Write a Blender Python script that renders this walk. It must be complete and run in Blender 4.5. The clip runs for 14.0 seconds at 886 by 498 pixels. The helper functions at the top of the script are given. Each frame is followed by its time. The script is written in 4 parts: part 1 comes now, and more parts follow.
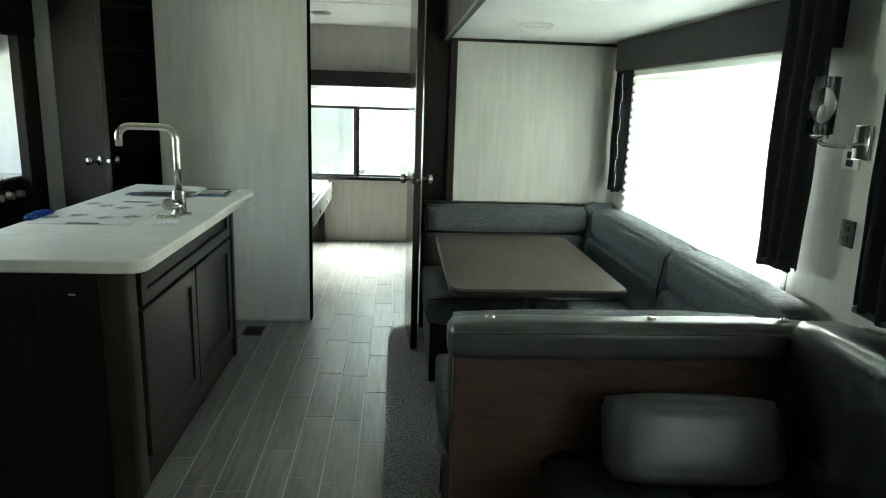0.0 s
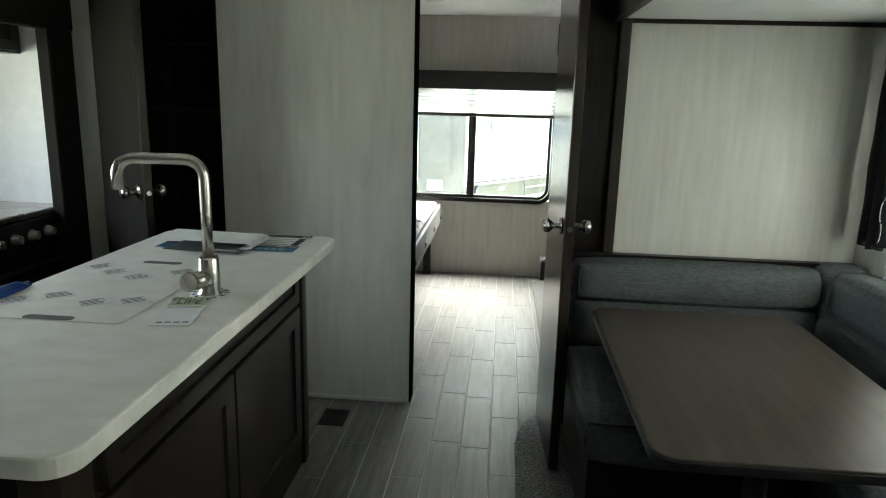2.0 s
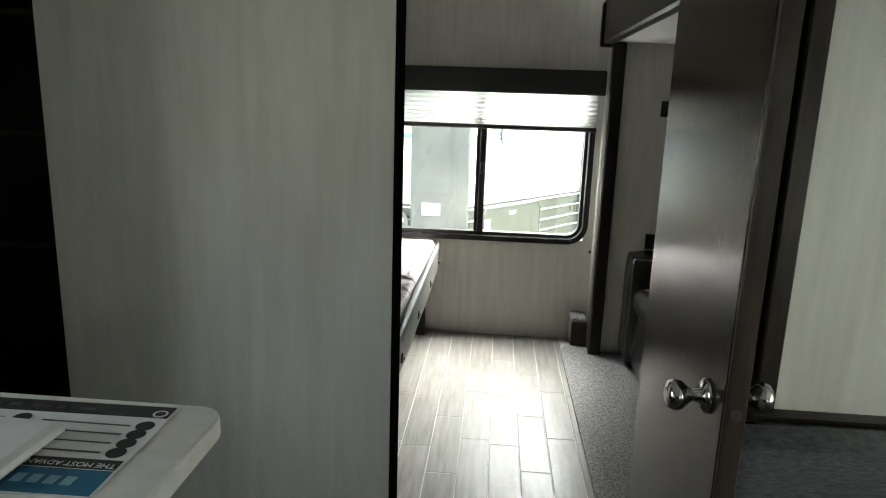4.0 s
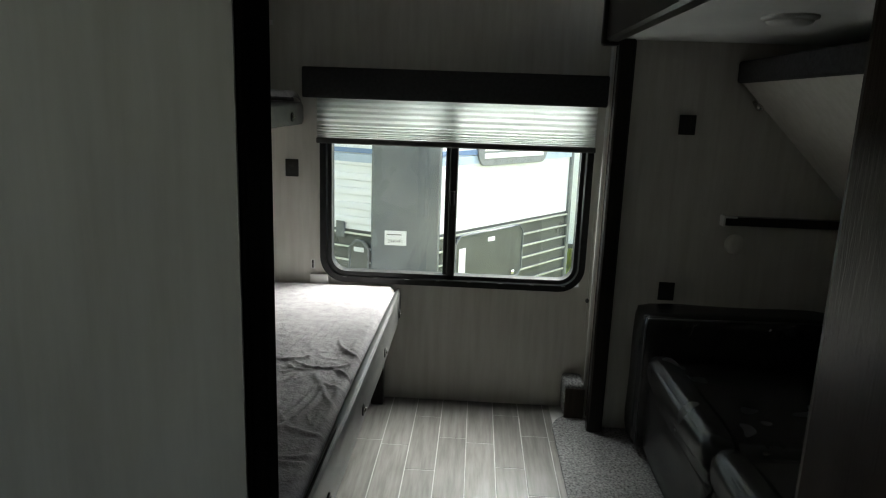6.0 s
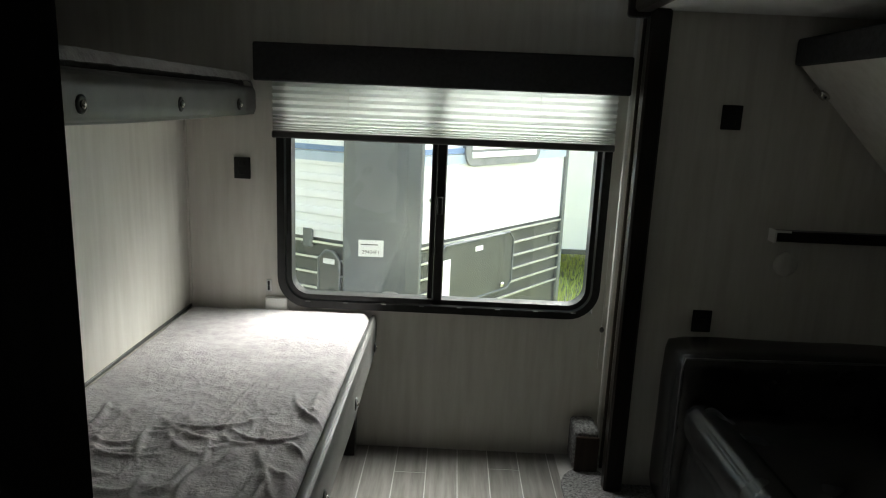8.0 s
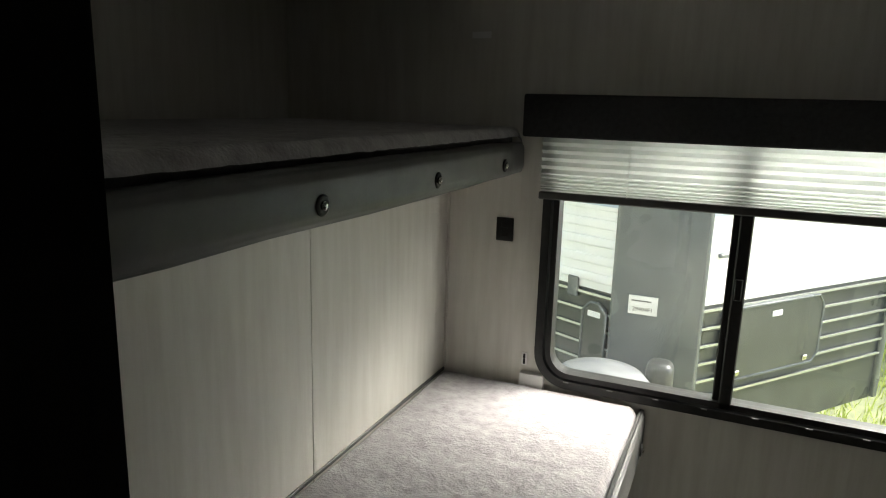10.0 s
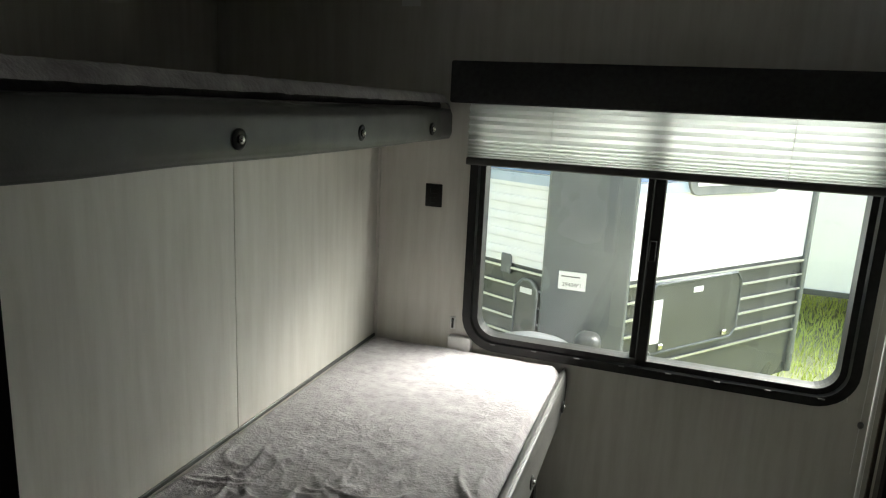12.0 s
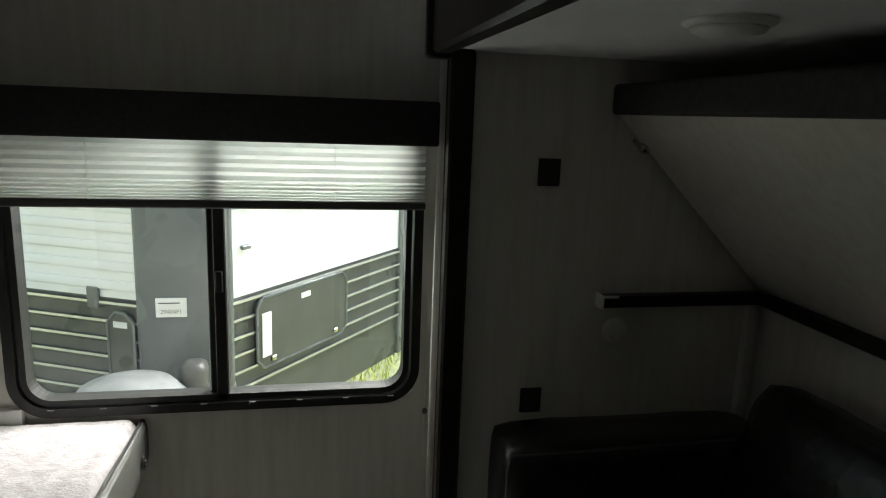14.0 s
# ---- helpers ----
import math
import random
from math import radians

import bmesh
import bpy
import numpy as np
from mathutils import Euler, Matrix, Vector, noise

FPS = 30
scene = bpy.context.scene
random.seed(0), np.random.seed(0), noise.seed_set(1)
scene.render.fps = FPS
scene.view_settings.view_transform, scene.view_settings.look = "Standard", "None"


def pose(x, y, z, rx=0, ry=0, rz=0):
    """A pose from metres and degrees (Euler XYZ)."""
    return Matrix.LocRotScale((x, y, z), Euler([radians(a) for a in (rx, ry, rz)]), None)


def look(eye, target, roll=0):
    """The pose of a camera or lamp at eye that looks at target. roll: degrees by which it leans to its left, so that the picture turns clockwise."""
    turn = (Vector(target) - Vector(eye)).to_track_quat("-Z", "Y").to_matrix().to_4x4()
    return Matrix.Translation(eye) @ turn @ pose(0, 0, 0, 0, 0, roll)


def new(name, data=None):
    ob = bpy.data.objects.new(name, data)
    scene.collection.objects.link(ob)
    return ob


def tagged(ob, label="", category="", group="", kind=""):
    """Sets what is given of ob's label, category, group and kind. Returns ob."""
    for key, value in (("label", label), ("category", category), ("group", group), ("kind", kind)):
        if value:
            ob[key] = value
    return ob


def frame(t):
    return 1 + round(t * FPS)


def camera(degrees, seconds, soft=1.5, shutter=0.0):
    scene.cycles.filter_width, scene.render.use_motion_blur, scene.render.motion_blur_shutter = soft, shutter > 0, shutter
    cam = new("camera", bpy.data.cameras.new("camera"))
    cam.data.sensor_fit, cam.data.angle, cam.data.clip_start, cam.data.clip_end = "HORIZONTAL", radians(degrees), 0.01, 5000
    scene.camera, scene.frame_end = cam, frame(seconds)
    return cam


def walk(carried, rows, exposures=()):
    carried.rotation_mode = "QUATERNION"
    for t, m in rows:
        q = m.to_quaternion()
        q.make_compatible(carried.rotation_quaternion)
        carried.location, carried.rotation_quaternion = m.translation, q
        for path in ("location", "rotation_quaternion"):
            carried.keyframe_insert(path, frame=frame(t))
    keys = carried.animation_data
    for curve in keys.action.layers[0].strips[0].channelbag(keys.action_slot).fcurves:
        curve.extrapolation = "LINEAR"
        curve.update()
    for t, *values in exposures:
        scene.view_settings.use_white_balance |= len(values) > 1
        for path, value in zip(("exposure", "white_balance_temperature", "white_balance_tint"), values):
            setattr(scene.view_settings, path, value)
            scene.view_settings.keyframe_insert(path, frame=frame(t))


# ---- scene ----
cam = camera(67.1, 14.0, soft=1.1)
PATH = [
    (0, (0.269, 0.452, 1.429), (0.414, 2.399, 0.995), 1.9),
    (0.5, (0.220, 0.687, 1.426), (0.291, 2.638, 0.993), 1.8),
    (1, (0.198, 0.978, 1.424), (0.191, 2.931, 0.991), 1.6),
    (1.5, (0.182, 1.297, 1.438), (0.057, 3.244, 0.997), 1.7),
    (2, (0.129, 1.644, 1.457), (-0.034, 3.588, 1.017), 1.6),
    (2.5, (0.082, 1.989, 1.468), (-0.103, 3.932, 1.028), 1.8),
    (3, (0.069, 2.353, 1.481), (-0.121, 4.294, 1.038), 1.6),
    (3.5, (0.001, 2.715, 1.48), (-0.146, 4.66, 1.039), 1.8),
    (3.7, (-0.018, 2.852, 1.484), (-0.167, 4.797, 1.042), 1.9),
    (5.8, (-0.029, 3.82, 1.533), (-0.132, 5.77, 1.102), 2.0),
    (6, (-0.005, 3.908, 1.527), (-0.093, 5.86, 1.101), 2.0),
    (6.5, (0.008, 4.095, 1.502), (-0.059, 6.048, 1.079), 2.5),
    (7, (0.008, 4.255, 1.476), (-0.032, 6.21, 1.055), 2.2),
    (7.2, (-0.006, 4.305, 1.471), (-0.005, 6.259, 1.048), 2.5),
    (9.3, (-0.128, 4.784, 1.561), (-0.503, 6.703, 1.141), 1.7),
    (9.5, (-0.138, 4.816, 1.588), (-0.644, 6.705, 1.169), 1.9),
    (10, (-0.149, 4.884, 1.631), (-0.936, 6.673, 1.208), 1.6),
    (10.5, (-0.142, 4.880, 1.654), (-1.105, 6.583, 1.225), 2.1),
    (11, (-0.120, 4.858, 1.555), (-1.141, 6.518, 1.108), 1.8),
    (11.5, (-0.114, 4.825, 1.482), (-1.081, 6.512, 1.025), 2.6),
    (12, (-0.067, 4.843, 1.526), (-0.700, 6.692, 1.102), 2.8),
    (12.5, (-0.057, 4.83, 1.551), (-0.228, 6.781, 1.145), 2.8),
    (13, (-0.028, 4.77, 1.625), (-0.029, 6.732, 1.236), 2.1),
    (13.5, (0.032, 4.833, 1.649), (0.305, 6.775, 1.259), 2.2),
    (14, (0.190, 4.95, 1.636), (0.570, 6.873, 1.241), 2.1),
]
EXPOSURE = [
    (0, 4.2, 6350, -6), (0.5, 3.5, 6420, -4), (1, 3.35, 6460, -3), (1.5, 3.45, 6520, 0), (2, 3.75, 6580, 3),
    (2.5, 3.9, 6650, 5), (3.5, 3.8, 6650, 6), (6, 1.95, 6400, 4), (7, 2.15, 6380, 3), (9.5, 1.85, 6950, 6),
    (10, 2.05, 6900, 6), (10.5, 2.4, 6870, 6), (11, 2.65, 6800, 6), (11.5, 2.75, 6720, 5), (12, 2.15, 6720, 4),
    (12.5, 1.65, 6720, 2), (13, 1.5, 6720, 2), (13.5, 1.5, 6700, 3), (14, 1.7, 6650, 4),
]
walk(cam, [(t, look(eye, target, roll)) for t, eye, target, roll in PATH], EXPOSURE)

# ---- world and light ----
world = bpy.data.worlds.new("sky")
scene.world = world
world.use_nodes = True
wn = world.node_tree.nodes
sky = wn.new("ShaderNodeTexSky")
sky.sky_type, sky.sun_disc = "NISHITA", False
sky.sun_elevation, sky.sun_rotation = radians(50), radians(32)
sky.air_density, sky.dust_density = 1.0, 4.0
wn["Background"].inputs["Strength"].default_value = 0.15
world.node_tree.links.new(sky.outputs["Color"], wn["Background"].inputs["Color"])


def lamp(name, kind, m, energy, size=(1, 1), color=(1, 1, 1)):
    d = bpy.data.lights.new(name, kind)
    d.energy, d.color = energy, color
    if kind == "AREA":
        d.shape, d.size, d.size_y = "RECTANGLE", size[0], size[1]
    ob = new(name, d)
    ob.matrix_world = m
    return ob


sun = lamp("sun", "SUN", look((3.4, 12.6, 7.6), (0, 7.2, 0)), 5.0, color=(1.0, 0.98, 0.95))
sun.data.angle = radians(54)
# daylight through the dinette and kitchen windows
lamp("dinette_daylight", "AREA", look((1.84, 2.80, 1.38), (0, 2.95, 1.0)), 1.8, (0.5, 0.75), (0.93, 0.98, 1.0))
lamp("kitchen_daylight", "AREA", look((-2.66, 3.4, 1.35), (0, 3.4, 1.1)), 1.75, (0.9, 0.6), (0.95, 0.98, 1.0))
# skylight in the upper opening of the bunk room window, behind its shade
lamp("bunk_daylight", "AREA", look((0.08, 7.262, 1.515), (0.04, 6.822, 0.725)), 1.9, (0.9, 0.13), (1.0, 1.0, 0.98))
# fill lamp added outside an unseen window to brighten the sofa corner
lamp("sofa_fill", "AREA", look((1.85, 0.2, 1.25), (0, 0.2, 1.1)), 1.3, (1.3, 0.75), (0.93, 0.98, 1.0))


# ---- materials ----
def nodes_of(name):
    m = bpy.data.materials.new(name)
    m.use_nodes = True
    nt = m.node_tree
    return m, nt, nt.nodes["Principled BSDF"]


def noise_tex(nt, scale, stretch=(1, 1, 1), detail=4.0, rough=0.6):
    tc, mp, nz = (nt.nodes.new(k) for k in ("ShaderNodeNewGeometry", "ShaderNodeMapping", "ShaderNodeTexNoise"))
    mp.inputs["Scale"].default_value = stretch
    nz.inputs["Scale"].default_value, nz.inputs["Detail"].default_value, nz.inputs["Roughness"].default_value = scale, detail, rough
    nt.links.new(tc.outputs["Position"], mp.inputs["Vector"])
    nt.links.new(mp.outputs["Vector"], nz.inputs["Vector"])
    return nz.outputs["Fac"]


def ramp(nt, fac, stops):
    r = nt.nodes.new("ShaderNodeValToRGB")
    e = r.color_ramp.elements
    while len(e) < len(stops):
        e.new(0.5)
    for k, (p, c) in zip(e, stops):
        k.position, k.color = p, (*c, 1)
    nt.links.new(fac, r.inputs["Fac"])
    return r.outputs["Color"]


def mix(nt, fac, a, b, kind="MIX"):
    m = nt.nodes.new("ShaderNodeMix")
    m.data_type, m.blend_type = "RGBA", kind
    if isinstance(fac, float):
        m.inputs["Factor"].default_value = fac
    else:
        nt.links.new(fac, m.inputs["Factor"])
    nt.links.new(a, m.inputs["A"])
    nt.links.new(b, m.inputs["B"])
    return m.outputs["Result"]


def surface(name, dark, light, scale=8, stretch=(1, 1, 1), rough=0.5, metal=0.0, bump=0.0, bump_scale=200, bump_stretch=(1, 1, 1), wear=0.25, wear_scale=1.7, vary=0.0, gloss_var=0.12):
    """Two tones by a grain, a slow large-scale unevenness over it, and fine relief."""
    m, nt, p = nodes_of(name)
    mid = tuple((a + b) / 2 for a, b in zip(dark, light))
    col = ramp(nt, noise_tex(nt, scale, stretch), [(0.3, dark), (0.5, mid), (0.72, light)])
    slow = noise_tex(nt, wear_scale, (1, 1, 1), 3.0)
    col = mix(nt, wear, col, ramp(nt, slow, [(0.3, (0.55, 0.55, 0.55)), (0.7, (1, 1, 1))]), "MULTIPLY")
    if vary:
        info = nt.nodes.new("ShaderNodeObjectInfo")
        col = mix(nt, vary, col, ramp(nt, info.outputs["Random"], [(0, (0.5, 0.5, 0.5)), (1, (1.0, 1.0, 1.0))]), "MULTIPLY")
    nt.links.new(col, p.inputs["Base Color"])
    p.inputs["Metallic"].default_value = metal
    rr = nt.nodes.new("ShaderNodeMapRange")
    rr.inputs["To Min"].default_value, rr.inputs["To Max"].default_value = max(0.03, rough - gloss_var), min(1, rough + gloss_var)
    nt.links.new(slow, rr.inputs["Value"])
    nt.links.new(rr.outputs["Result"], p.inputs["Roughness"])
    if bump:
        b = nt.nodes.new("ShaderNodeBump")
        b.inputs["Strength"].default_value, b.inputs["Distance"].default_value = bump, 0.004
        nt.links.new(noise_tex(nt, bump_scale, bump_stretch, 3.0), b.inputs["Height"])
        nt.links.new(b.outputs["Normal"], p.inputs["Normal"])
    return m


WALL = surface("wall_vinyl", (0.55, 0.53, 0.48), (0.65, 0.635, 0.585), 7, (4.6, 4.6, 0.42), 0.40, bump=0.06, bump_scale=34, bump_stretch=(9, 9, 0.3), wear=0.16, gloss_var=0.04)
WOOD = surface("dark_wood", (0.0075, 0.0058, 0.005), (0.022, 0.0165, 0.0135), 6, (9, 9, 0.5), 0.28, bump=0.12, bump_scale=40, bump_stretch=(6, 6, 0.4), wear=0.1, gloss_var=0.0)
MATTE = surface("dark_laminate", (0.008, 0.007, 0.006), (0.018, 0.015, 0.013), 6, (9, 9, 0.5), 0.7)
BROWN = surface("brown_wood", (0.020, 0.014, 0.010), (0.045, 0.032, 0.024), 6, (9, 9, 0.5), 0.4, bump=0.1, bump_scale=40, bump_stretch=(6, 6, 0.4))
CEIL = surface("ceiling_panel", (0.70, 0.71, 0.70), (0.80, 0.81, 0.80), 3, rough=0.55, bump=0.03, wear=0.08)
COUNTER = surface("cream_laminate", (0.76, 0.74, 0.68), (0.89, 0.87, 0.82), 9, (1, 2.2, 1), 0.34, wear=0.16, wear_scale=5, gloss_var=0.02)
TABLE = surface("table_laminate", (0.036, 0.027, 0.022), (0.064, 0.050, 0.041), 5, (8, 0.5, 8), 0.36, bump=0.05, bump_scale=40, bump_stretch=(8, 0.5, 8))
PLANK = surface("floor_plank", (0.13, 0.123, 0.113), (0.27, 0.26, 0.245), 5, (9, 0.7, 1), 0.34, bump=0.04, bump_scale=26, bump_stretch=(8, 0.6, 1), vary=0.35, wear=0.3, gloss_var=0.02)
PLANK.node_tree.nodes["Principled BSDF"].inputs["IOR"].default_value = 1.6
GROUT = surface("grout", (0.44, 0.435, 0.42), (0.56, 0.555, 0.54), 40, rough=0.8)
CARPET = surface("carpet", (0.035, 0.034, 0.034), (0.36, 0.36, 0.36), 95, rough=0.95, bump=1.0, bump_scale=110, wear=0.2)
FABRIC = surface("grey_fabric", (0.050, 0.057, 0.061), (0.140, 0.153, 0.160), 95, (0.5, 0.5, 3), 0.85, bump=0.45, bump_scale=300, wear=0.15)
LEATHER = surface("black_leather", (0.012, 0.012, 0.013), (0.026, 0.026, 0.027), 12, rough=0.26, bump=0.18, bump_scale=240, gloss_var=0.04)
GREYLEATHER = surface("grey_leather", (0.045, 0.046, 0.045), (0.080, 0.080, 0.077), 10, rough=0.34, bump=0.15, bump_scale=240, gloss_var=0.05)
BLACK = surface("black_plastic", (0.012, 0.012, 0.012), (0.022, 0.022, 0.022), 30, rough=0.4)
DARKCLOTH = surface("charcoal_cloth", (0.018, 0.018, 0.019), (0.04, 0.04, 0.042), 60, rough=0.9, bump=0.3, bump_scale=400)
PLUSH = surface("grey_plush", (0.22, 0.204, 0.212), (0.39, 0.368, 0.378), 26, rough=0.92, bump=0.7, bump_scale=120, wear=0.3, wear_scale=6)
PLUSH.node_tree.nodes["Bump"].inputs["Distance"].default_value = 0.005
PLUSH.node_tree.nodes["Principled BSDF"].inputs["Sheen Weight"].default_value = 0.35
# grey plush darkened to paint the shade on the upper mattress side
SHADEPLUSH = surface("shaded_grey_plush", (0.03, 0.028, 0.028), (0.075, 0.07, 0.07), 30, rough=0.95, bump=0.9, bump_scale=150)
STEEL = surface("brushed_steel", (0.52, 0.49, 0.45), (0.64, 0.61, 0.57), 40, rough=0.27, metal=1.0)
CHROME = surface("satin_nickel", (0.60, 0.58, 0.55), (0.70, 0.68, 0.66), 40, rough=0.18, metal=1.0)
WHITE = surface("white_plastic", (0.72, 0.72, 0.70), (0.80, 0.80, 0.78), 20, rough=0.45)
PAPER = surface("paper", (0.76, 0.76, 0.75), (0.84, 0.84, 0.83), 14, rough=0.8)
INK = surface("ink", (0.03, 0.03, 0.032), (0.05, 0.05, 0.052), 30, rough=0.7)
BLUE = surface("blue_print", (0.02, 0.13, 0.24), (0.03, 0.18, 0.30), 30, rough=0.6)
RAIL = surface("grey_vinyl", (0.062, 0.063, 0.060), (0.095, 0.096, 0.091), 12, rough=0.4, bump=0.1)


def dull(m, level):
    m.node_tree.nodes["Principled BSDF"].inputs["Specular IOR Level"].default_value = level


for m, level in ((MATTE, 0.12), (BROWN, 0.20), (TABLE, 0.15), (WOOD, 0.22), (BLACK, 0.3)):
    dull(m, level)
EBONY = surface("matt_black_edging", (0.005, 0.005, 0.005), (0.010, 0.009, 0.008), 6, (9, 9, 0.5), 0.9)
dull(EBONY, 0.0)
DOORWOOD = surface("satin_door_wood", (0.012, 0.008, 0.0065), (0.030, 0.021, 0.016), 6, (9, 9, 0.5), 0.15, bump=0.10, bump_scale=40, bump_stretch=(6, 6, 0.4), wear=0.1, gloss_var=0.02)
WALNUT = surface("walnut_laminate", (0.050, 0.027, 0.018), (0.105, 0.062, 0.042), 6, (2, 9, 9), 0.45, bump=0.05, bump_scale=40, bump_stretch=(0.6, 6, 6), wear=0.3)


def clear_glass(name):
    m, nt, p = nodes_of(name)
    p.inputs["Base Color"].default_value = (0.93, 0.97, 0.97, 1)
    p.inputs["Roughness"].default_value, p.inputs["IOR"].default_value = 0.0, 1.45
    p.inputs["Transmission Weight"].default_value = 1.0
    return m


GLASS = clear_glass("window_glass")


def shade_cloth(name, color, clear):
    m, nt, p = nodes_of(name)
    t = nt.nodes.new("ShaderNodeBsdfTranslucent")
    mx = nt.nodes.new("ShaderNodeMixShader")
    t.inputs["Color"].default_value = (*color, 1)
    p.inputs["Base Color"].default_value = (*color, 1)
    p.inputs["Roughness"].default_value = 0.8
    mx.inputs["Fac"].default_value = clear
    nt.links.new(p.outputs["BSDF"], mx.inputs[1])
    nt.links.new(t.outputs["BSDF"], mx.inputs[2])
    nt.links.new(mx.outputs["Shader"], nt.nodes["Material Output"].inputs["Surface"])
    return m


BLIND = shade_cloth("pleated_shade_cloth", (0.80, 0.82, 0.80), 0.23)
# cloth made denser to hold back the lamp set behind this shade
BLIND_BUNK = shade_cloth("bunk_shade_cloth", (0.74, 0.76, 0.74), 0.08)


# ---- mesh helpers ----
# where each plan lies; bunk room and lot stretched to fit the camera's view
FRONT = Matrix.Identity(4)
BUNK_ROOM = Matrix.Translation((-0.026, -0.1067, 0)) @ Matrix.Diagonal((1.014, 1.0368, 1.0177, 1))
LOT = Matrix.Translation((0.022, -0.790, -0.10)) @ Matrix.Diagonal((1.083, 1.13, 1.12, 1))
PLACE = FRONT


def box(x0, x1, y0, y1, z0, z1, bevel=0.003, seg=1, bm=None):
    """A box with bevelled edges, in world coordinates; added to bm where one is given."""
    b = bmesh.new()
    bmesh.ops.create_cube(b, size=1)
    for v in b.verts:
        v.co = Vector(((x0 + x1) / 2 + v.co.x * (x1 - x0), (y0 + y1) / 2 + v.co.y * (y1 - y0), (z0 + z1) / 2 + v.co.z * (z1 - z0)))
    if bevel:
        bevel = min(bevel, 0.45 * min(x1 - x0, y1 - y0, z1 - z0))
        bmesh.ops.bevel(b, geom=b.edges[:], offset=bevel, segments=seg, affect="EDGES", profile=0.5)
    if seg > 1:
        for f in b.faces:
            f.smooth = True
    return merge(bm, b)


def merge(bm, other):
    if bm is None:
        return other
    me = bpy.data.meshes.new("join")
    other.to_mesh(me)
    other.free()
    bm.from_mesh(me)
    bpy.data.meshes.remove(me)
    return bm


def moved(bm, m):
    bmesh.ops.transform(bm, matrix=m, verts=bm.verts[:])
    return bm


def tube(path, r, sides=12, bm=None, caps=True):
    """A round tube along a path; r is one radius or one for each point."""
    b = bmesh.new()
    pts = [Vector(p) for p in path]
    rs = r if isinstance(r, (list, tuple)) else [r] * len(pts)
    rings, up = [], None
    for i, p in enumerate(pts):
        d = (pts[min(i + 1, len(pts) - 1)] - pts[max(i - 1, 0)]).normalized()
        if up is None:
            up = d.orthogonal().normalized()
        up = (up - d * up.dot(d)).normalized()
        side = d.cross(up)
        rings.append([b.verts.new(p + rs[i] * (math.cos(a) * up + math.sin(a) * side)) for a in (2 * math.pi * k / sides for k in range(sides))])
    for a, c in zip(rings, rings[1:]):
        for k in range(sides):
            b.faces.new((a[k], a[(k + 1) % sides], c[(k + 1) % sides], c[k])).smooth = True
    if caps:
        b.faces.new(rings[0][::-1])
        b.faces.new(rings[-1])
    bmesh.ops.recalc_face_normals(b, faces=b.faces[:])
    return merge(bm, b)


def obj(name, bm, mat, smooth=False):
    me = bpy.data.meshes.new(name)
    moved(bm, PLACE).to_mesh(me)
    bm.free()
    me.materials.append(mat)
    if smooth:
        for f in me.polygons:
            f.use_smooth = True
    return new(name, me)


def solid(name, bm, mat, label, category, kind="", group="", smooth=False):
    return tagged(obj(name, bm, mat, smooth), label, category, group, kind)


def thing(name, at, label, category, group="", kind=""):
    e = new(name)
    e.empty_display_size = 0.1
    e.location = at
    return tagged(e, label, category, group, kind)


def part(name, bm, mat, parent, label="", smooth=False):
    ob = obj(name, bm, mat, smooth)
    ob.parent = parent
    ob.matrix_parent_inverse = Matrix.Translation(parent.location).inverted()
    return tagged(ob, label)


def structure(name, bm, mat, label, category):
    return solid(name, bm, mat, label, category, "structure")


# ---- the shell ----
TOP = 2.10
structure("floor", box(-2.62, 1.66, -1.65, 7.19, -0.08, -0.0012, 0), GROUT, "pale grout bed under the wood-look floor planks", "floor")
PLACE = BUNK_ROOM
b = box(-0.9, -0.745 + 0.03, 7.03, 7.09, 0, TOP, 0)
b = box(-1.92, -0.9, 7.03, 7.09, 0, TOP, 0, 1, b)
b = box(-0.715, 0.555, 7.03, 7.09, 0, 0.635, 0, 1, b)
b = box(-0.715, 0.555, 7.03, 7.09, 1.56, TOP, 0, 1, b)
b = box(0.555, 0.72, 7.03, 7.09, 0, TOP, 0, 1, b)
structure("wall_rear", b, WALL, "pale streaked vinyl rear wall round the bunk room window", "wall")
PLACE = FRONT
structure("wall_left", box(-1.92, -1.87, 4.60, 7.19, 0, TOP, 0, 1, box(-1.92, -1.87, -1.65, 1.6, 0, TOP, 0)), WALL, "pale streaked vinyl side wall of the trailer", "wall")
b = box(-1.155, -0.272, 4.643, 4.75, 0, TOP, 0)
b = box(-1.92, -1.72, 4.645, 4.70, 0, TOP, 0, 1, b)
b = box(-1.87, -1.155, 4.95, 5.05, 0, TOP, 0, 1, b)
structure("wall_partition", b, WALL, "pale streaked vinyl partition between kitchen and bunk room", "wall")
structure("trim_partition", box(-0.272, -0.262, 4.646, 4.745, 0, TOP, 0.003), EBONY, "matt black end trim of the partition", "trim")
structure("trim_partition_bead", box(-0.30, -0.275, 4.752, 4.764, 0, TOP, 0.003), BROWN, "thin brown bead behind the partition trim", "trim")
structure("trim_bunk_end", box(-0.47, -0.411, 4.764, 5.10, 0, TOP, 0.003), EBONY, "matt black upright at the end of the bunks", "trim")
structure("wall_closet_side", box(-1.155, -1.12, 4.75, 5.05, 0, TOP, 0), WOOD, "dark wood side of the pantry closet", "wall")
structure("baseboard", box(-1.15, -0.302, 4.633, 4.645, 0, 0.02, 0.003), WALL, "thin pale strip along the foot of the partition", "baseboard")
structure("ceiling", box(-1.98, 0.62, -1.65, 7.26, TOP, TOP + 0.05, 0), CEIL, "white panelled trailer ceiling", "ceiling")
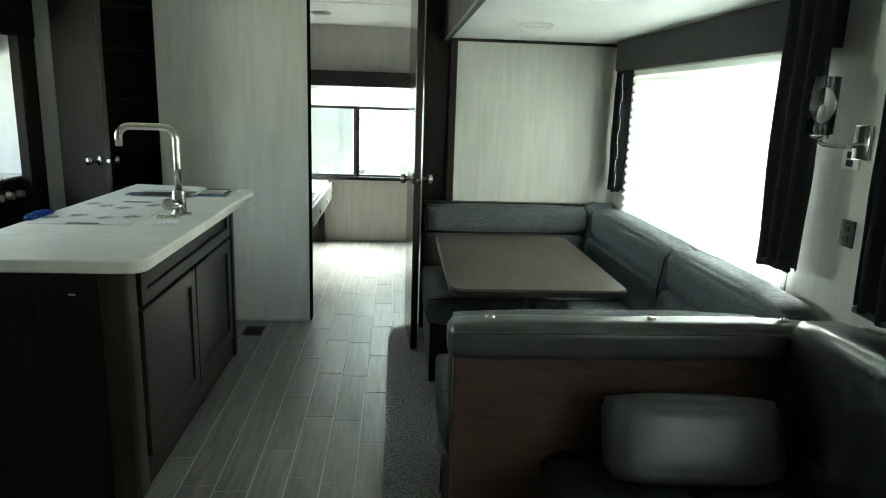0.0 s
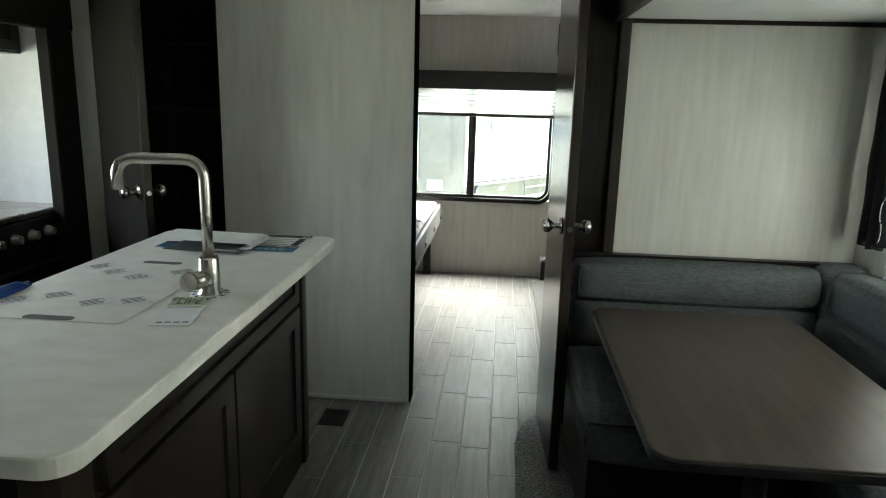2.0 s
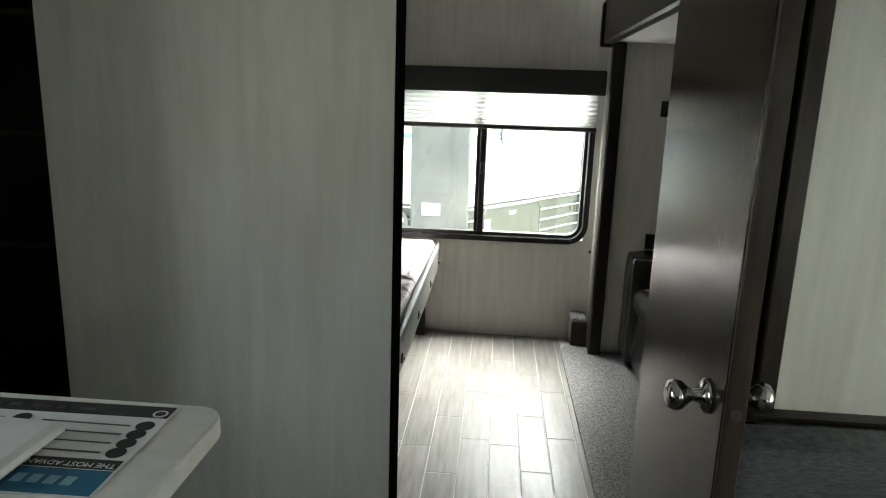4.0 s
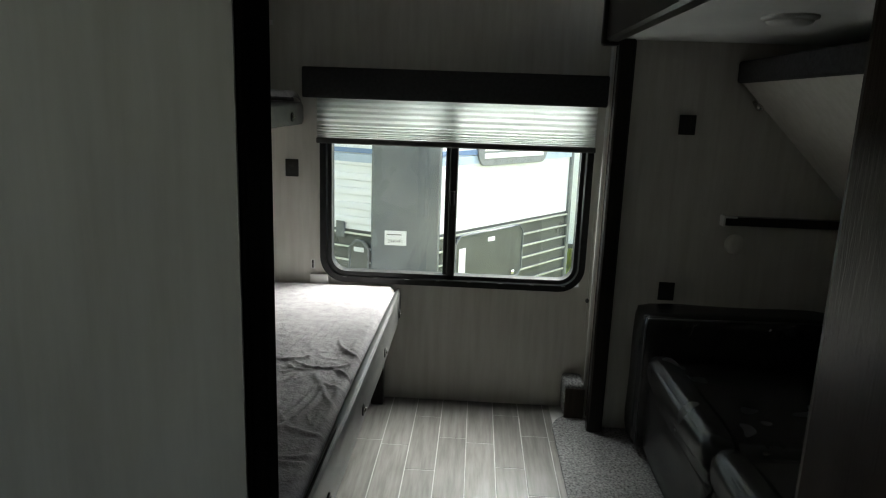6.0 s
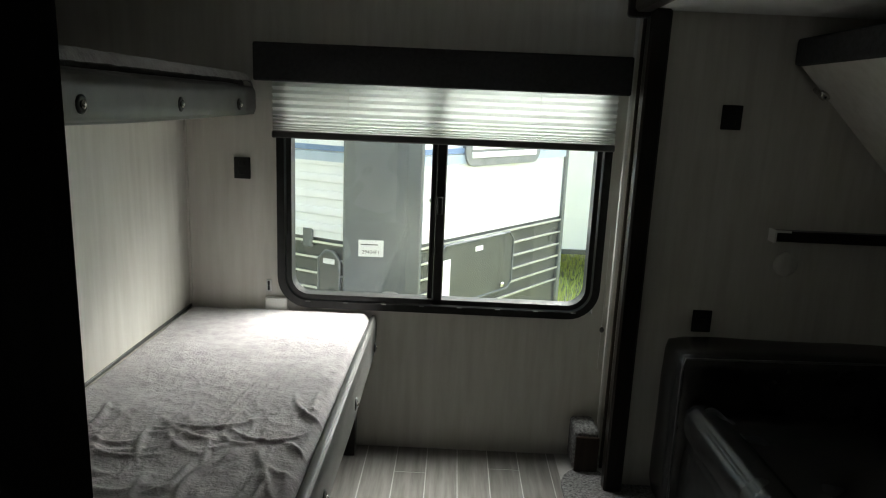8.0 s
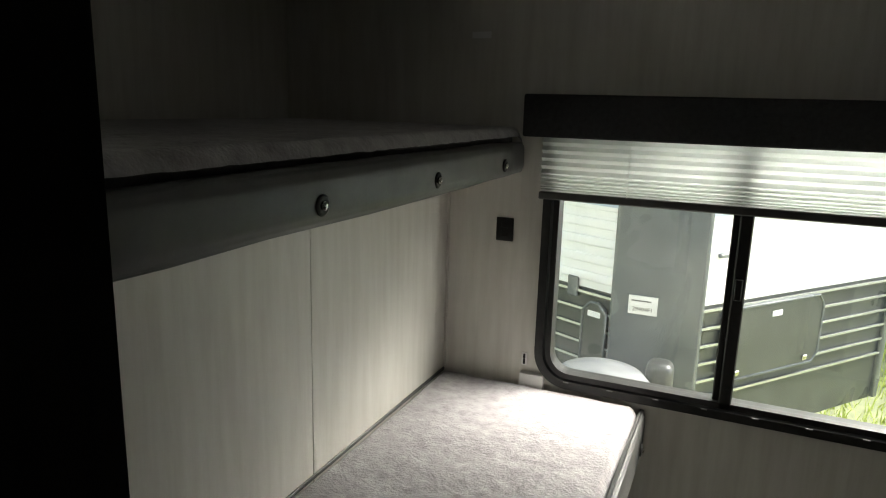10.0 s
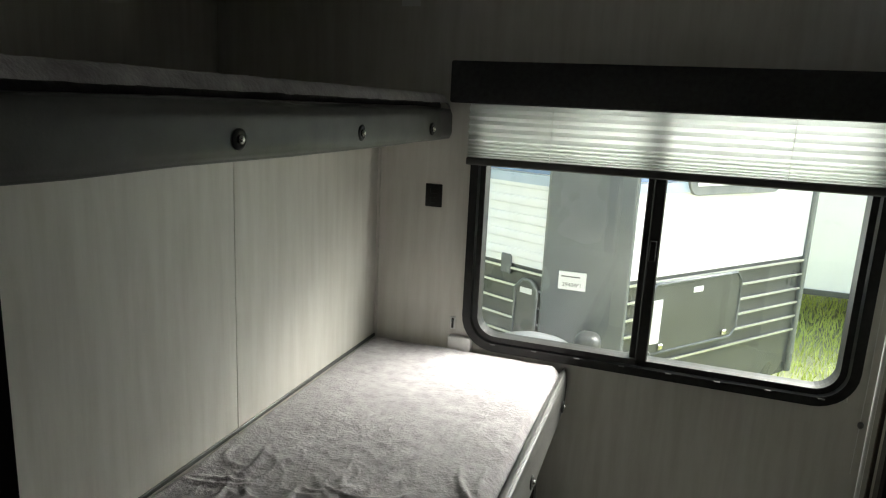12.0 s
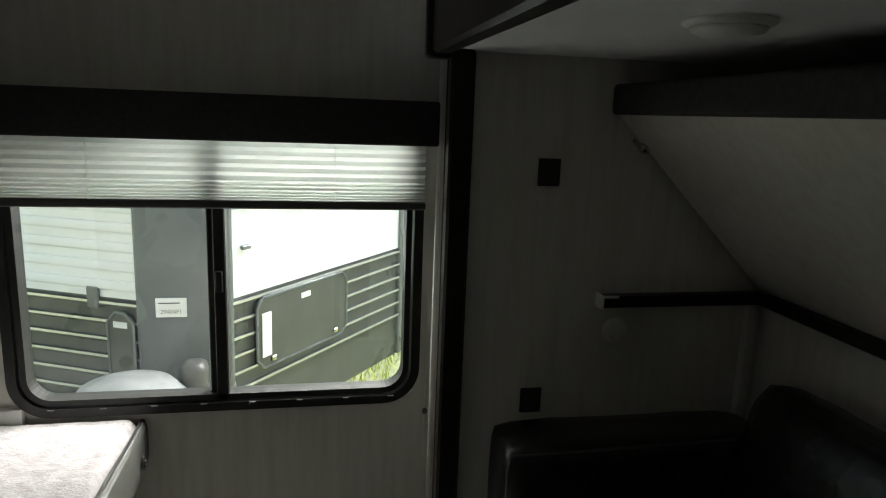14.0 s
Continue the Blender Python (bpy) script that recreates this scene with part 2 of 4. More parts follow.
# dinette slide-out
structure("ceiling_dinette", box(0.56, 1.66, -1.65, 4.53, 1.785, 1.83, 0), CEIL, "white ceiling of the dinette slide-out", "ceiling")
b = box(1.60, 1.66, -1.65, -0.5, 0, 1.785, 0)
b = box(1.60, 1.66, -0.5, 0.9, 0, 0.8, 0, 1, b)
b = box(1.60, 1.66, -0.5, 0.9, 1.62, 1.785, 0, 1, b)
b = box(1.60, 1.66, 0.9, 2.56, 0, 1.785, 0, 1, b)
b = box(1.60, 1.66, 2.56, 4.22, 0, 0.8, 0, 1, b)
b = box(1.60, 1.66, 2.56, 4.22, 1.62, 1.785, 0, 1, b)
b = box(1.60, 1.66, 4.22, 4.53, 0, 1.785, 0, 1, b)
structure("wall_dinette", b, WALL, "pale streaked vinyl wall behind the dinette, with its window opening", "wall")
structure("wall_dinette_end", box(0.60, 1.60, 4.48, 4.53, 0, 1.785, 0), WALL, "pale streaked vinyl end wall of the dinette slide-out", "wall")
structure("trim_dinette", box(0.572, 0.616, 4.455, 4.48, 0.835, 1.783, 0.004), BROWN, "brown wood strip beside the dinette end wall", "trim")
structure("trim_slide", box(0.43, 0.60, 4.50, 4.72, 0, TOP, 0.004), WOOD, "dark wood post at the end of the dinette slide-out", "trim")
structure("trim_fascia", box(0.535, 0.57, -1.65, 4.50, 1.765, TOP, 0.006), BROWN, "brown wood fascia over the dinette slide-out", "trim")
structure("trim_sill", box(0.445, 1.60, 4.43, 4.478, 0.823, 0.837, 0.003), WOOD, "dark wood ledge along the dinette end wall", "trim")
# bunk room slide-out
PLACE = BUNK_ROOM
structure("ceiling_bunk_slide", box(0.56, 1.77, 4.72, 6.85, 1.79, 1.83, 0), CEIL, "white ceiling of the bunk room slide-out", "ceiling")
structure("wall_bunk_slide_end", box(0.64, 1.72, 6.80, 6.85, 0, 1.79, 0), WALL, "pale streaked vinyl end wall of the bunk room slide-out", "wall")
structure("wall_bunk_slide_back", box(1.72, 1.77, 4.72, 6.85, 0, 1.79, 0), WALL, "pale streaked vinyl back wall of the bunk room slide-out", "wall")
structure("wall_bunk_slide_near", box(0.60, 1.72, 4.72, 4.77, 0, 1.79, 0), WALL, "pale streaked vinyl near wall of the bunk room slide-out", "wall")
structure("floor_bunk_slide", box(1.60, 1.77, 4.53, 7.03, -0.08, -0.004, 0), GROUT, "floor bed under the bunk room slide-out", "floor")
structure("trim_bunk_fascia", box(0.54, 0.60, 4.72, 6.80, 1.775, TOP, 0.01), WOOD, "dark wood fascia over the bunk room slide-out", "trim")
structure("trim_bunk_post", box(0.597, 0.668, 6.745, 6.80, 0, 1.79, 0.008), WOOD, "dark wood post at the end of the bunk room slide-out", "trim")
# kitchen slide-out
PLACE = FRONT
b = box(-2.60, -2.55, 1.6, 2.95, 0, 1.8, 0)
b = box(-2.60, -2.55, 2.95, 3.85, 0, 1.05, 0, 1, b)
b = box(-2.60, -2.55, 2.95, 3.85, 1.65, 1.8, 0, 1, b)
b = box(-2.60, -2.55, 3.85, 4.65, 0, 1.8, 0, 1, b)
structure("wall_kitchen", b, WALL, "pale vinyl back wall of the kitchen slide-out", "wall")
structure("wall_kitchen_end", box(-2.55, -1.92, 4.60, 4.65, 0, 1.8, 0, 1, box(-2.55, -1.92, 1.55, 1.6, 0, 1.8, 0)), WHITE, "smooth white end wall of the kitchen slide-out", "wall")
structure("ceiling_kitchen", box(-2.6, -1.87, 1.55, 4.65, 1.8, 1.84, 0), CEIL, "white ceiling of the kitchen slide-out", "ceiling")
structure("trim_kitchen_post", box(-1.89, -1.83, 4.47, 4.64, 0, TOP, 0.006), MATTE, "dark wood post at the end of the kitchen slide-out", "trim")
structure("trim_kitchen_fascia", box(-1.89, -1.82, 1.6, 4.64, 1.7, TOP, 0.01), MATTE, "dark wood fascia over the kitchen slide-out", "trim")
# unseen closing wall behind, solid and dark to keep light off the island
b = box(-1.92, 1.66, -1.70, -1.65, 0, TOP, 0)
structure("wall_front", b, BROWN, "unseen front wall of the trailer, made dark to cut bounced light", "wall")
bm = bmesh.new()
f = bm.faces.new([bm.verts.new((x, y, -0.004)) for x, y in ((0.24, -1.65), (1.6, -1.65), (1.6, 4.45), (0.60, 4.45), (0.60, 4.60), (0.355, 4.60), (0.30, 4.52), (0.255, 4.40), (0.24, 4.30))])
up = bmesh.ops.extrude_face_region(bm, geom=[f])
bmesh.ops.translate(bm, vec=(0, 0, 0.016), verts=[v for v in up["geom"] if isinstance(v, bmesh.types.BMVert)])
bmesh.ops.recalc_face_normals(bm, faces=bm.faces[:])
structure("trim_ceiling_dinette", box(0.616, 1.60, 4.468, 4.48, 1.768, 1.785, 0.002), BROWN, "thin brown strip under the dinette ceiling", "trim")
structure("trim_ceiling_seam", box(-1.87, 0.535, 5.6, 5.625, TOP - 0.004, TOP, 0.001), WHITE, "flat white strip over a ceiling joint", "trim")
structure("carpet", bm, CARPET, "speckled grey carpet of the dinette slide-out", "carpet")
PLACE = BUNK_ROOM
bm = bmesh.new()
corner = [(0.44 + 0.15 * (1 - math.cos(a)), 6.77 + 0.15 * math.sin(a)) for a in [radians(15 * k) for k in range(7)]]
f = bm.faces.new([bm.verts.new((x, y, -0.004)) for x, y in [(0.44, 4.77), (1.72, 4.77), (1.72, 6.80), (0.66, 6.80)] + corner[::-1]])
up = bmesh.ops.extrude_face_region(bm, geom=[f])
bmesh.ops.translate(bm, vec=(0, 0, 0.016), verts=[v for v in up["geom"] if isinstance(v, bmesh.types.BMVert)])
bmesh.ops.recalc_face_normals(bm, faces=bm.faces[:])
structure("carpet_bunk_room", bm, CARPET, "speckled grey carpet of the bunk room slide-out", "carpet")


PLACE = FRONT

# ---- shapes shared by several things ----
def slab(x0, x1, y0, y1, z0, z1, r, corners=6, bevel=0.004):
    """A flat slab whose upright corners are rounded by r."""
    bm = bmesh.new()
    ring = []
    for cx, cy, a0 in ((x1 - r, y1 - r, 0), (x0 + r, y1 - r, 90), (x0 + r, y0 + r, 180), (x1 - r, y0 + r, 270)):
        for k in range(corners + 1):
            a = radians(a0 + 90 * k / corners)
            ring.append(bm.verts.new((cx + r * math.cos(a), cy + r * math.sin(a), z0)))
    f = bm.faces.new(ring)
    up = bmesh.ops.extrude_face_region(bm, geom=[f])
    bmesh.ops.translate(bm, vec=(0, 0, z1 - z0), verts=[v for v in up["geom"] if isinstance(v, bmesh.types.BMVert)])
    bmesh.ops.recalc_face_normals(bm, faces=bm.faces[:])
    if bevel:
        edges = [e for e in bm.edges if abs(e.verts[0].co.z - e.verts[1].co.z) < 1e-6]
        bmesh.ops.bevel(bm, geom=edges, offset=bevel, segments=2, affect="EDGES", profile=0.5)
    return bm


def cushion(x0, x1, y0, y1, z0, z1, r=0.035, puff=0.012, wob=0.004):
    """A padded block: rounded edges, slightly swollen faces, uneven surface."""
    bm = bmesh.new()
    bmesh.ops.create_cube(bm, size=1)
    bmesh.ops.subdivide_edges(bm, edges=bm.edges[:], cuts=9, use_grid_fill=True)
    c = Vector(((x0 + x1) / 2, (y0 + y1) / 2, (z0 + z1) / 2))
    h = Vector(((x1 - x0) / 2, (y1 - y0) / 2, (z1 - z0) / 2))
    for v in bm.verts:
        u = v.co * 2
        # crowd the grid towards the edges, then round them
        q = Vector([math.copysign(abs(k) ** 0.7, k) for k in u])
        p = Vector((q.x * h.x, q.y * h.y, q.z * h.z))
        inner = Vector([max(-(hh - min(r, hh)), min(hh - min(r, hh), k)) for k, hh in zip(p, h)])
        d = p - inner
        if d.length > 1e-9:
            p = inner + d.normalized() * min(r, max(abs(d.x), abs(d.y), abs(d.z)))
        n = d.normalized() if d.length > 1e-9 else Vector((0, 0, 1))
        away = min(1 - abs(q[i]) for i in range(3) if abs(u[i]) < 0.999) if any(abs(u[i]) < 0.999 for i in range(3)) else 0
        w = noise.noise((c + p) * 7) * wob
        v.co = c + p + n * (puff * min(1, away * 2.2) + w)
    for f in bm.faces:
        f.smooth = True
    return bm


def piping(points, r=0.005):
    return tube(points, r, 6)


def frame_panel(x, y0, y1, z0, z1, rail=0.06, depth=0.02):
    """A shaker front facing +x: a slab with a raised frame round a sunk panel."""
    bm = box(x, x + depth, y0, y1, z0, z1, 0)
    face = [f for f in bm.faces if f.normal.x > 0.9]
    bmesh.ops.inset_region(bm, faces=face, thickness=rail, use_even_offset=True)
    bmesh.ops.inset_region(bm, faces=face, thickness=0.004, depth=-depth * 0.5, use_even_offset=True)
    outer = [e for e in bm.edges if abs(e.verts[0].co.x - x - depth) < 1e-6 and abs(e.verts[1].co.x - x - depth) < 1e-6 and any(abs(f.normal.x) < 0.1 and f.calc_area() > 0.003 for f in e.link_faces)]
    bmesh.ops.bevel(bm, geom=outer, offset=0.003, segments=1, affect="EDGES")
    return bm


def turned(profile, sides=20, m=None):
    """A turned body about z from (radius, height) pairs."""
    bm = bmesh.new()
    rings = [[bm.verts.new((r * math.cos(2 * math.pi * k / sides), r * math.sin(2 * math.pi * k / sides), z)) for k in range(sides)] for r, z in profile]
    for a, c in zip(rings, rings[1:]):
        for k in range(sides):
            bm.faces.new((a[k], a[(k + 1) % sides], c[(k + 1) % sides], c[k])).smooth = True
    bm.faces.new(rings[0][::-1])
    bm.faces.new(rings[-1])
    bmesh.ops.recalc_face_normals(bm, faces=bm.faces[:])
    return moved(bm, m) if m else bm


def door_knob(parent, m):
    """A knob with rosette, pointing along the local +z of m."""
    part("rosette", turned([(0.030, 0), (0.032, 0.004), (0.026, 0.009), (0.013, 0.012), (0.011, 0.03)], 20, m), CHROME, parent, "satin nickel rosette")
    part("knob", turned([(0.010, 0.028), (0.016, 0.036), (0.025, 0.046), (0.028, 0.058), (0.024, 0.068), (0.012, 0.073)], 20, m), CHROME, parent, "satin nickel door knob")


def pleats(u0, u1, z0, z1, pitch, deep, at, axis):
    """A pleated shade of zigzag folds; axis says along which way it runs."""
    bm = bmesh.new()
    n = max(2, round((z1 - z0) / pitch) * 2)
    rows = []
    cols = 14
    for i in range(n + 1):
        z = z0 + (z1 - z0) * i / n
        row = []
        for k in range(cols + 1):
            u = u0 + (u1 - u0) * k / cols
            o = at + (deep if i % 2 else 0) + 0.0004 * noise.noise(Vector((u * 1.5, z * 30, 2)))
            zz = z
            row.append(bm.verts.new((u, o, zz) if axis == "x" else (o, u, zz)))
        rows.append(row)
    for a, c in zip(rows, rows[1:]):
        for k in range(cols):
            bm.faces.new((a[k], a[k + 1], c[k + 1], c[k]))
    return bm


def dome_light(x, y, z, r=0.07):
    t = thing("ceiling_light", (x, y, z), "unlit flush round white ceiling light on the panel", "light", "flush ceiling lights")
    part("base_ring", turned([(r + 0.012, 0), (r + 0.012, -0.008), (r, -0.014)], 28, Matrix.Translation((x, y, z))), WHITE, t)
    part("diffuser", turned([(r, -0.012), (r * 0.92, -0.022), (r * 0.6, -0.030), (r * 0.2, -0.033)], 28, Matrix.Translation((x, y, z))), WHITE, t, "frosted diffuser")


def wall_plate(x, y, z, normal, w=0.07, h=0.085, mat=None, label="black plastic wall outlet plate", cat="outlet"):
    """A cover plate with two sockets on a wall whose outward way is normal ('-y' or '-x')."""
    mat = mat or BLACK
    t = thing("wall_outlet", (x, y, z), label, cat, "wall plates")
    if normal == "-y":
        part("cover_plate", box(x - w / 2, x + w / 2, y - 0.007, y, z - h / 2, z + h / 2, 0.004, 2), mat, t)
        for s in (-1, 1):
            part("socket", box(x - w * 0.2, x + w * 0.2, y - 0.010, y - 0.006, z + s * h * 0.2 - 0.01, z + s * h * 0.2 + 0.01, 0.002), BLACK, t)
    else:
        part("cover_plate", box(x - 0.007, x, y - w / 2, y + w / 2, z - h / 2, z + h / 2, 0.004, 2), mat, t)
        for s in (-1, 1):
            part("socket", box(x - 0.010, x - 0.006, y - w * 0.2, y + w * 0.2, z + s * h * 0.2 - 0.01, z + s * h * 0.2 + 0.01, 0.002), BLACK, t)
    return t


# ---- kitchen ----
isl = thing("kitchen_island", (-0.86, 3.35, 0), "dark-stained wooden kitchen island with shaker doors", "island")
part("body", box(-1.12, -0.625, 2.66, 4.075, 0.0, 0.878, 0.004), WOOD, isl)
part("end_panel", box(-1.12, -0.70, 2.645, 2.66, 0.0, 0.878, 0.003), MATTE, isl)
part("corner_post", box(-0.70, -0.605, 2.625, 2.72, 0.0, 0.878, 0.018, 4), BROWN, isl)
part("corner_post", box(-0.66, -0.605, 4.03, 4.09, 0.0, 0.878, 0.006, 2), WOOD, isl)
part("toe_board", box(-0.64, -0.618, 2.72, 4.03, 0.0, 0.10, 0.003), WOOD, isl)
part("drawer_front", frame_panel(-0.625, 2.75, 4.0, 0.69, 0.85, 0.05), WOOD, isl)
for y0, y1 in ((2.75, 3.37), (3.38, 4.0)):
    part("cabinet_door", frame_panel(-0.625, y0, y1, 0.12, 0.675, 0.065), WOOD, isl)
part("latch", box(-0.80, -0.775, 2.640, 2.645, 0.762, 0.768, 0.001), STEEL, isl, "small bright metal catch")

ct = thing("countertop", (-0.84, 3.35, 0.88), "cream marbled laminate countertop on the kitchen island", "countertop")
part("top", slab(-1.17, -0.495, 2.485, 4.145, 0.879, 0.92, 0.055, 7, 0.006), COUNTER, ct)
part("sink_cover", slab(-1.14, -0.742, 3.055, 3.635, 0.919, 0.9225, 0.02, 4, 0.001), COUNTER, ct, "flush cream cover over the sink")
# flat grey slabs paint the shade inside the finger notches
for y in (3.071, 3.620):
    part("notch_shade", slab(-0.992, -0.866, y - 0.0145, y + 0.0145, 0.9222, 0.9232, 0.0144, 6, 0), RAIL, ct, "grey slab painting the shade of a finger notch")

fa = thing("kitchen_faucet", (-0.645, 3.33, 0.92), "brushed nickel gooseneck kitchen faucet on the countertop", "faucet")
fx, fy = -0.645, 3.33
part("base", turned([(0.034, 0.0), (0.034, 0.006), (0.028, 0.010), (0.027, 0.10), (0.025, 0.105)], 24, Matrix.Translation((fx, fy, 0.92))), STEEL, fa)
arc = [(fx, fy, 1.02), (fx, fy, 1.12), (fx, fy, 1.235)]
for k in range(1, 9):
    a = radians(90 * k / 8)
    arc.append((fx - 0.05 * (1 - math.cos(a)), fy - 0.012 * (1 - math.cos(a)), 1.235 + 0.05 * math.sin(a)))
arc.append((fx - 0.13, fy - 0.03, 1.286))
for k in range(0, 9):
    a = radians(90 * k / 8)
    arc.append((fx - 0.17 - 0.042 * math.sin(a), fy - 0.035 - 0.012 * math.sin(a), 1.244 + 0.042 * math.cos(a)))
arc.append((fx - 0.212, fy - 0.047, 1.205))
part("spout", tube(arc, 0.0145, 16), STEEL, fa)
part("handle_barrel", tube([(fx, fy, 0.965), (fx - 0.02, fy - 0.075, 0.972)], 0.024, 18), STEEL, fa)
part("handle_cap", tube([(fx - 0.019, fy - 0.072, 0.972), (fx - 0.021, fy - 0.082, 0.973)], 0.0255, 18), STEEL, fa)

ring = thing("faucet_card", (-0.645, 3.32, 0.922), "printed paper collar round the foot of the faucet", "card")
part("collar", turned([(0.052, 0), (0.052, 0.0012), (0.036, 0.0012)], 24, Matrix.Translation((fx, fy, 0.9212))), PAPER, ring)
for k in range(11):
    a = 2 * math.pi * k / 11 + 0.2
    part("print_mark", moved(box(-0.007, 0.007, -0.004, 0.004, 0, 0.0006, 0), pose(fx + 0.044 * math.cos(a), fy + 0.044 * math.sin(a), 0.9225, 0, 0, 40 * k)), INK if k % 3 else BLUE, ring)
STRIPEPRINT = surface("pale_blue_print", (0.20, 0.40, 0.50), (0.30, 0.50, 0.60), 30, rough=0.6)
GREEN = surface("pale_green_print", (0.42, 0.50, 0.30), (0.56, 0.62, 0.44), 20, rough=0.7)
tag_at = pose(-0.655, 3.21, 0.9215, 0, 0, 11)
tag = thing("hang_tag", (-0.655, 3.21, 0.922), "white and pale green printed tag lying on the countertop", "tag")
part("sheet", moved(box(-0.047, 0.047, -0.15, 0.078, 0, 0.0012, 0), tag_at), PAPER, tag)
part("green_band", moved(box(-0.047, 0.047, 0.004, 0.076, 0.0014, 0.002, 0), tag_at), GREEN, tag, "pale green band")


def words(text, size, m, mat, parent, label=""):
    cu = bpy.data.curves.new("words", "FONT")
    cu.body, cu.size, cu.align_x = text, size, "CENTER"
    cu.extrude = 0.0003
    tmp = bpy.data.objects.new("words", cu)
    me = bpy.data.meshes.new_from_object(tmp)
    bpy.data.objects.remove(tmp)
    bm = bmesh.new()
    bm.from_mesh(me)
    bpy.data.meshes.remove(me)
    return part("lettering", moved(bm, m), mat, parent, label)


words("ENJOY", 0.034, tag_at @ Matrix.Translation((0, 0.044, 0.003)), INK, tag, "black printed words")
words("LIFE", 0.036, tag_at @ Matrix.Translation((0, 0.014, 0.003)), INK, tag, "black printed words")
for k in range(4):
    part("print_bar", moved(box(-0.036 + 0.02 * k, -0.022 + 0.02 * k, -0.130, -0.124, 0.0014, 0.002, 0), tag_at), INK, tag)
part("rule", moved(box(-0.044, 0.044, -0.012, -0.009, 0.0014, 0.002, 0), tag_at), INK, tag)

for x, y in ((-1.085, 3.545), (-1.008, 3.490), (-0.918, 3.447), (-0.818, 3.523), (-1.100, 3.185), (-1.020, 3.243), (-0.897, 3.198), (-0.805, 3.230)):
    st = thing("sticker", (x, y, 0.9225), "small white printed sticker on the sink cover", "sticker", "stickers on the sink cover")
    turn = random.uniform(38, 50)
    part("backing", moved(box(-0.040, 0.040, -0.029, 0.029, 0, 0.0008, 0), pose(x, y, 0.923, 0, 0, turn)), PAPER, st)
    for k in range(4):
        w = random.uniform(0.020, 0.031)
        part("print_line", moved(box(-0.03, -0.03 + 2 * w, -0.0016, 0.0016, 0, 0.0005, 0), pose(x, y, 0.924, 0, 0, turn) @ Matrix.Translation((0, 0.018 - 0.012 * k, 0))), INK, st)

fl = thing("flyer", (-0.75, 4.03, 0.922), "large printed flyer with dark and blue bands on the countertop", "flyer")
part("sheet", moved(box(-0.25, 0.25, -0.145, 0.145, 0, 0.001, 0), pose(-0.755, 4.003, 0.9212, 0, 0, 1)), PAPER, fl)
part("header_band", moved(box(-0.245, 0.245, 0.098, 0.140, 0, 0.0006, 0), pose(-0.755, 4.003, 0.9225, 0, 0, 1)), INK, fl, "dark printed band")
part("blue_band", moved(box(-0.245, 0.245, -0.140, -0.075, 0, 0.0006, 0), pose(-0.755, 4.003, 0.9225, 0, 0, 1)), BLUE, fl, "blue printed band")
part("footer_band", moved(box(-0.245, 0.245, -0.072, -0.045, 0, 0.0006, 0), pose(-0.755, 4.003, 0.9225, 0, 0, 1)), INK, fl, "dark printed band")
for k in range(4):
    part("seal", turned([(0.016, 0), (0.016, 0.0006)], 16, Matrix.Translation((-0.535, 4.075 - 0.030 * k, 0.9225))), INK, fl)
    part("seal", turned([(0.016, 0), (0.016, 0.0006)], 16, Matrix.Translation((-0.76, 4.075 - 0.030 * k, 0.9225))), INK, fl)
    part("text_line", box(-0.72, -0.56, 4.070 - 0.030 * k, 4.074 - 0.030 * k, 0.9225, 0.9230, 0), RAIL, fl)
    part("text_line", box(-0.96, -0.79, 4.070 - 0.030 * k, 4.074 - 0.030 * k, 0.9225, 0.9230, 0), RAIL, fl)
words("O", 0.036, pose(-0.53, 4.107, 0.9236), PAPER, fl)
part("emblem", moved(slab(-0.034, 0.034, -0.015, 0.015, 0, 0.0006, 0.0148, 6, 0), Matrix.Translation((-0.925, 4.118, 0.9236))), PAPER, fl, "white oval emblem")
part("emblem_field", moved(slab(-0.018, 0.022, -0.008, 0.008, 0, 0.0005, 0.0078, 5, 0), Matrix.Translation((-0.922, 4.118, 0.9244))), GREEN, fl, "pale green field")
for k, w in enumerate((0.03, 0.022, 0.034, 0.018, 0.028)):
    part("print_bar", box(-0.86 + 0.045 * k, -0.86 + 0.045 * k + w, 4.114, 4.124, 0.9236, 0.9241, 0), RAIL, fl)
for k in range(4):
    part("print_bar", box(-0.645 + 0.026 * k, -0.628 + 0.026 * k, 3.888, 3.910, 0.9236, 0.9241, 0), STRIPEPRINT, fl)

words("THE MOST ADVAN", 0.017, pose(-0.585, 3.950, 0.9236, 0, 0, 180), PAPER, fl, "white printed words")
fl.location += Vector((-0.071, -0.026, 0))

# a folded white sheet curling on the flyer
bm = bmesh.new()
rows = []
for i in range(25):
    s = i / 24
    if s < 0.72:
        x, z = -1.065 + 0.32 * s / 0.72, 0.956 - 0.006 * s / 0.72
    else:
        a = radians(210 * (s - 0.72) / 0.28)
        x, z = -0.745 + 0.034 * math.sin(a), 0.950 + 0.011 * (math.cos(a) - 1)
    rows.append([bm.verts.new((x, y, z)) for y in (3.825, 3.88, 3.94, 3.995)])
for a, c in zip(rows, rows[1:]):
    for k in range(3):
        bm.faces.new((a[k], a[k + 1], c[k + 1], c[k]))
bmesh.ops.recalc_face_normals(bm, faces=bm.faces[:])
bmesh.ops.solidify(bm, geom=bm.faces[:], thickness=0.0012)
solid("leaflet", bm, PAPER, "folded white paper leaflet curling on the flyer", "leaflet")
brochure = thing("brochure", (-0.8, 3.9, 0.923), "grey brochure half under the white leaflet", "brochure")
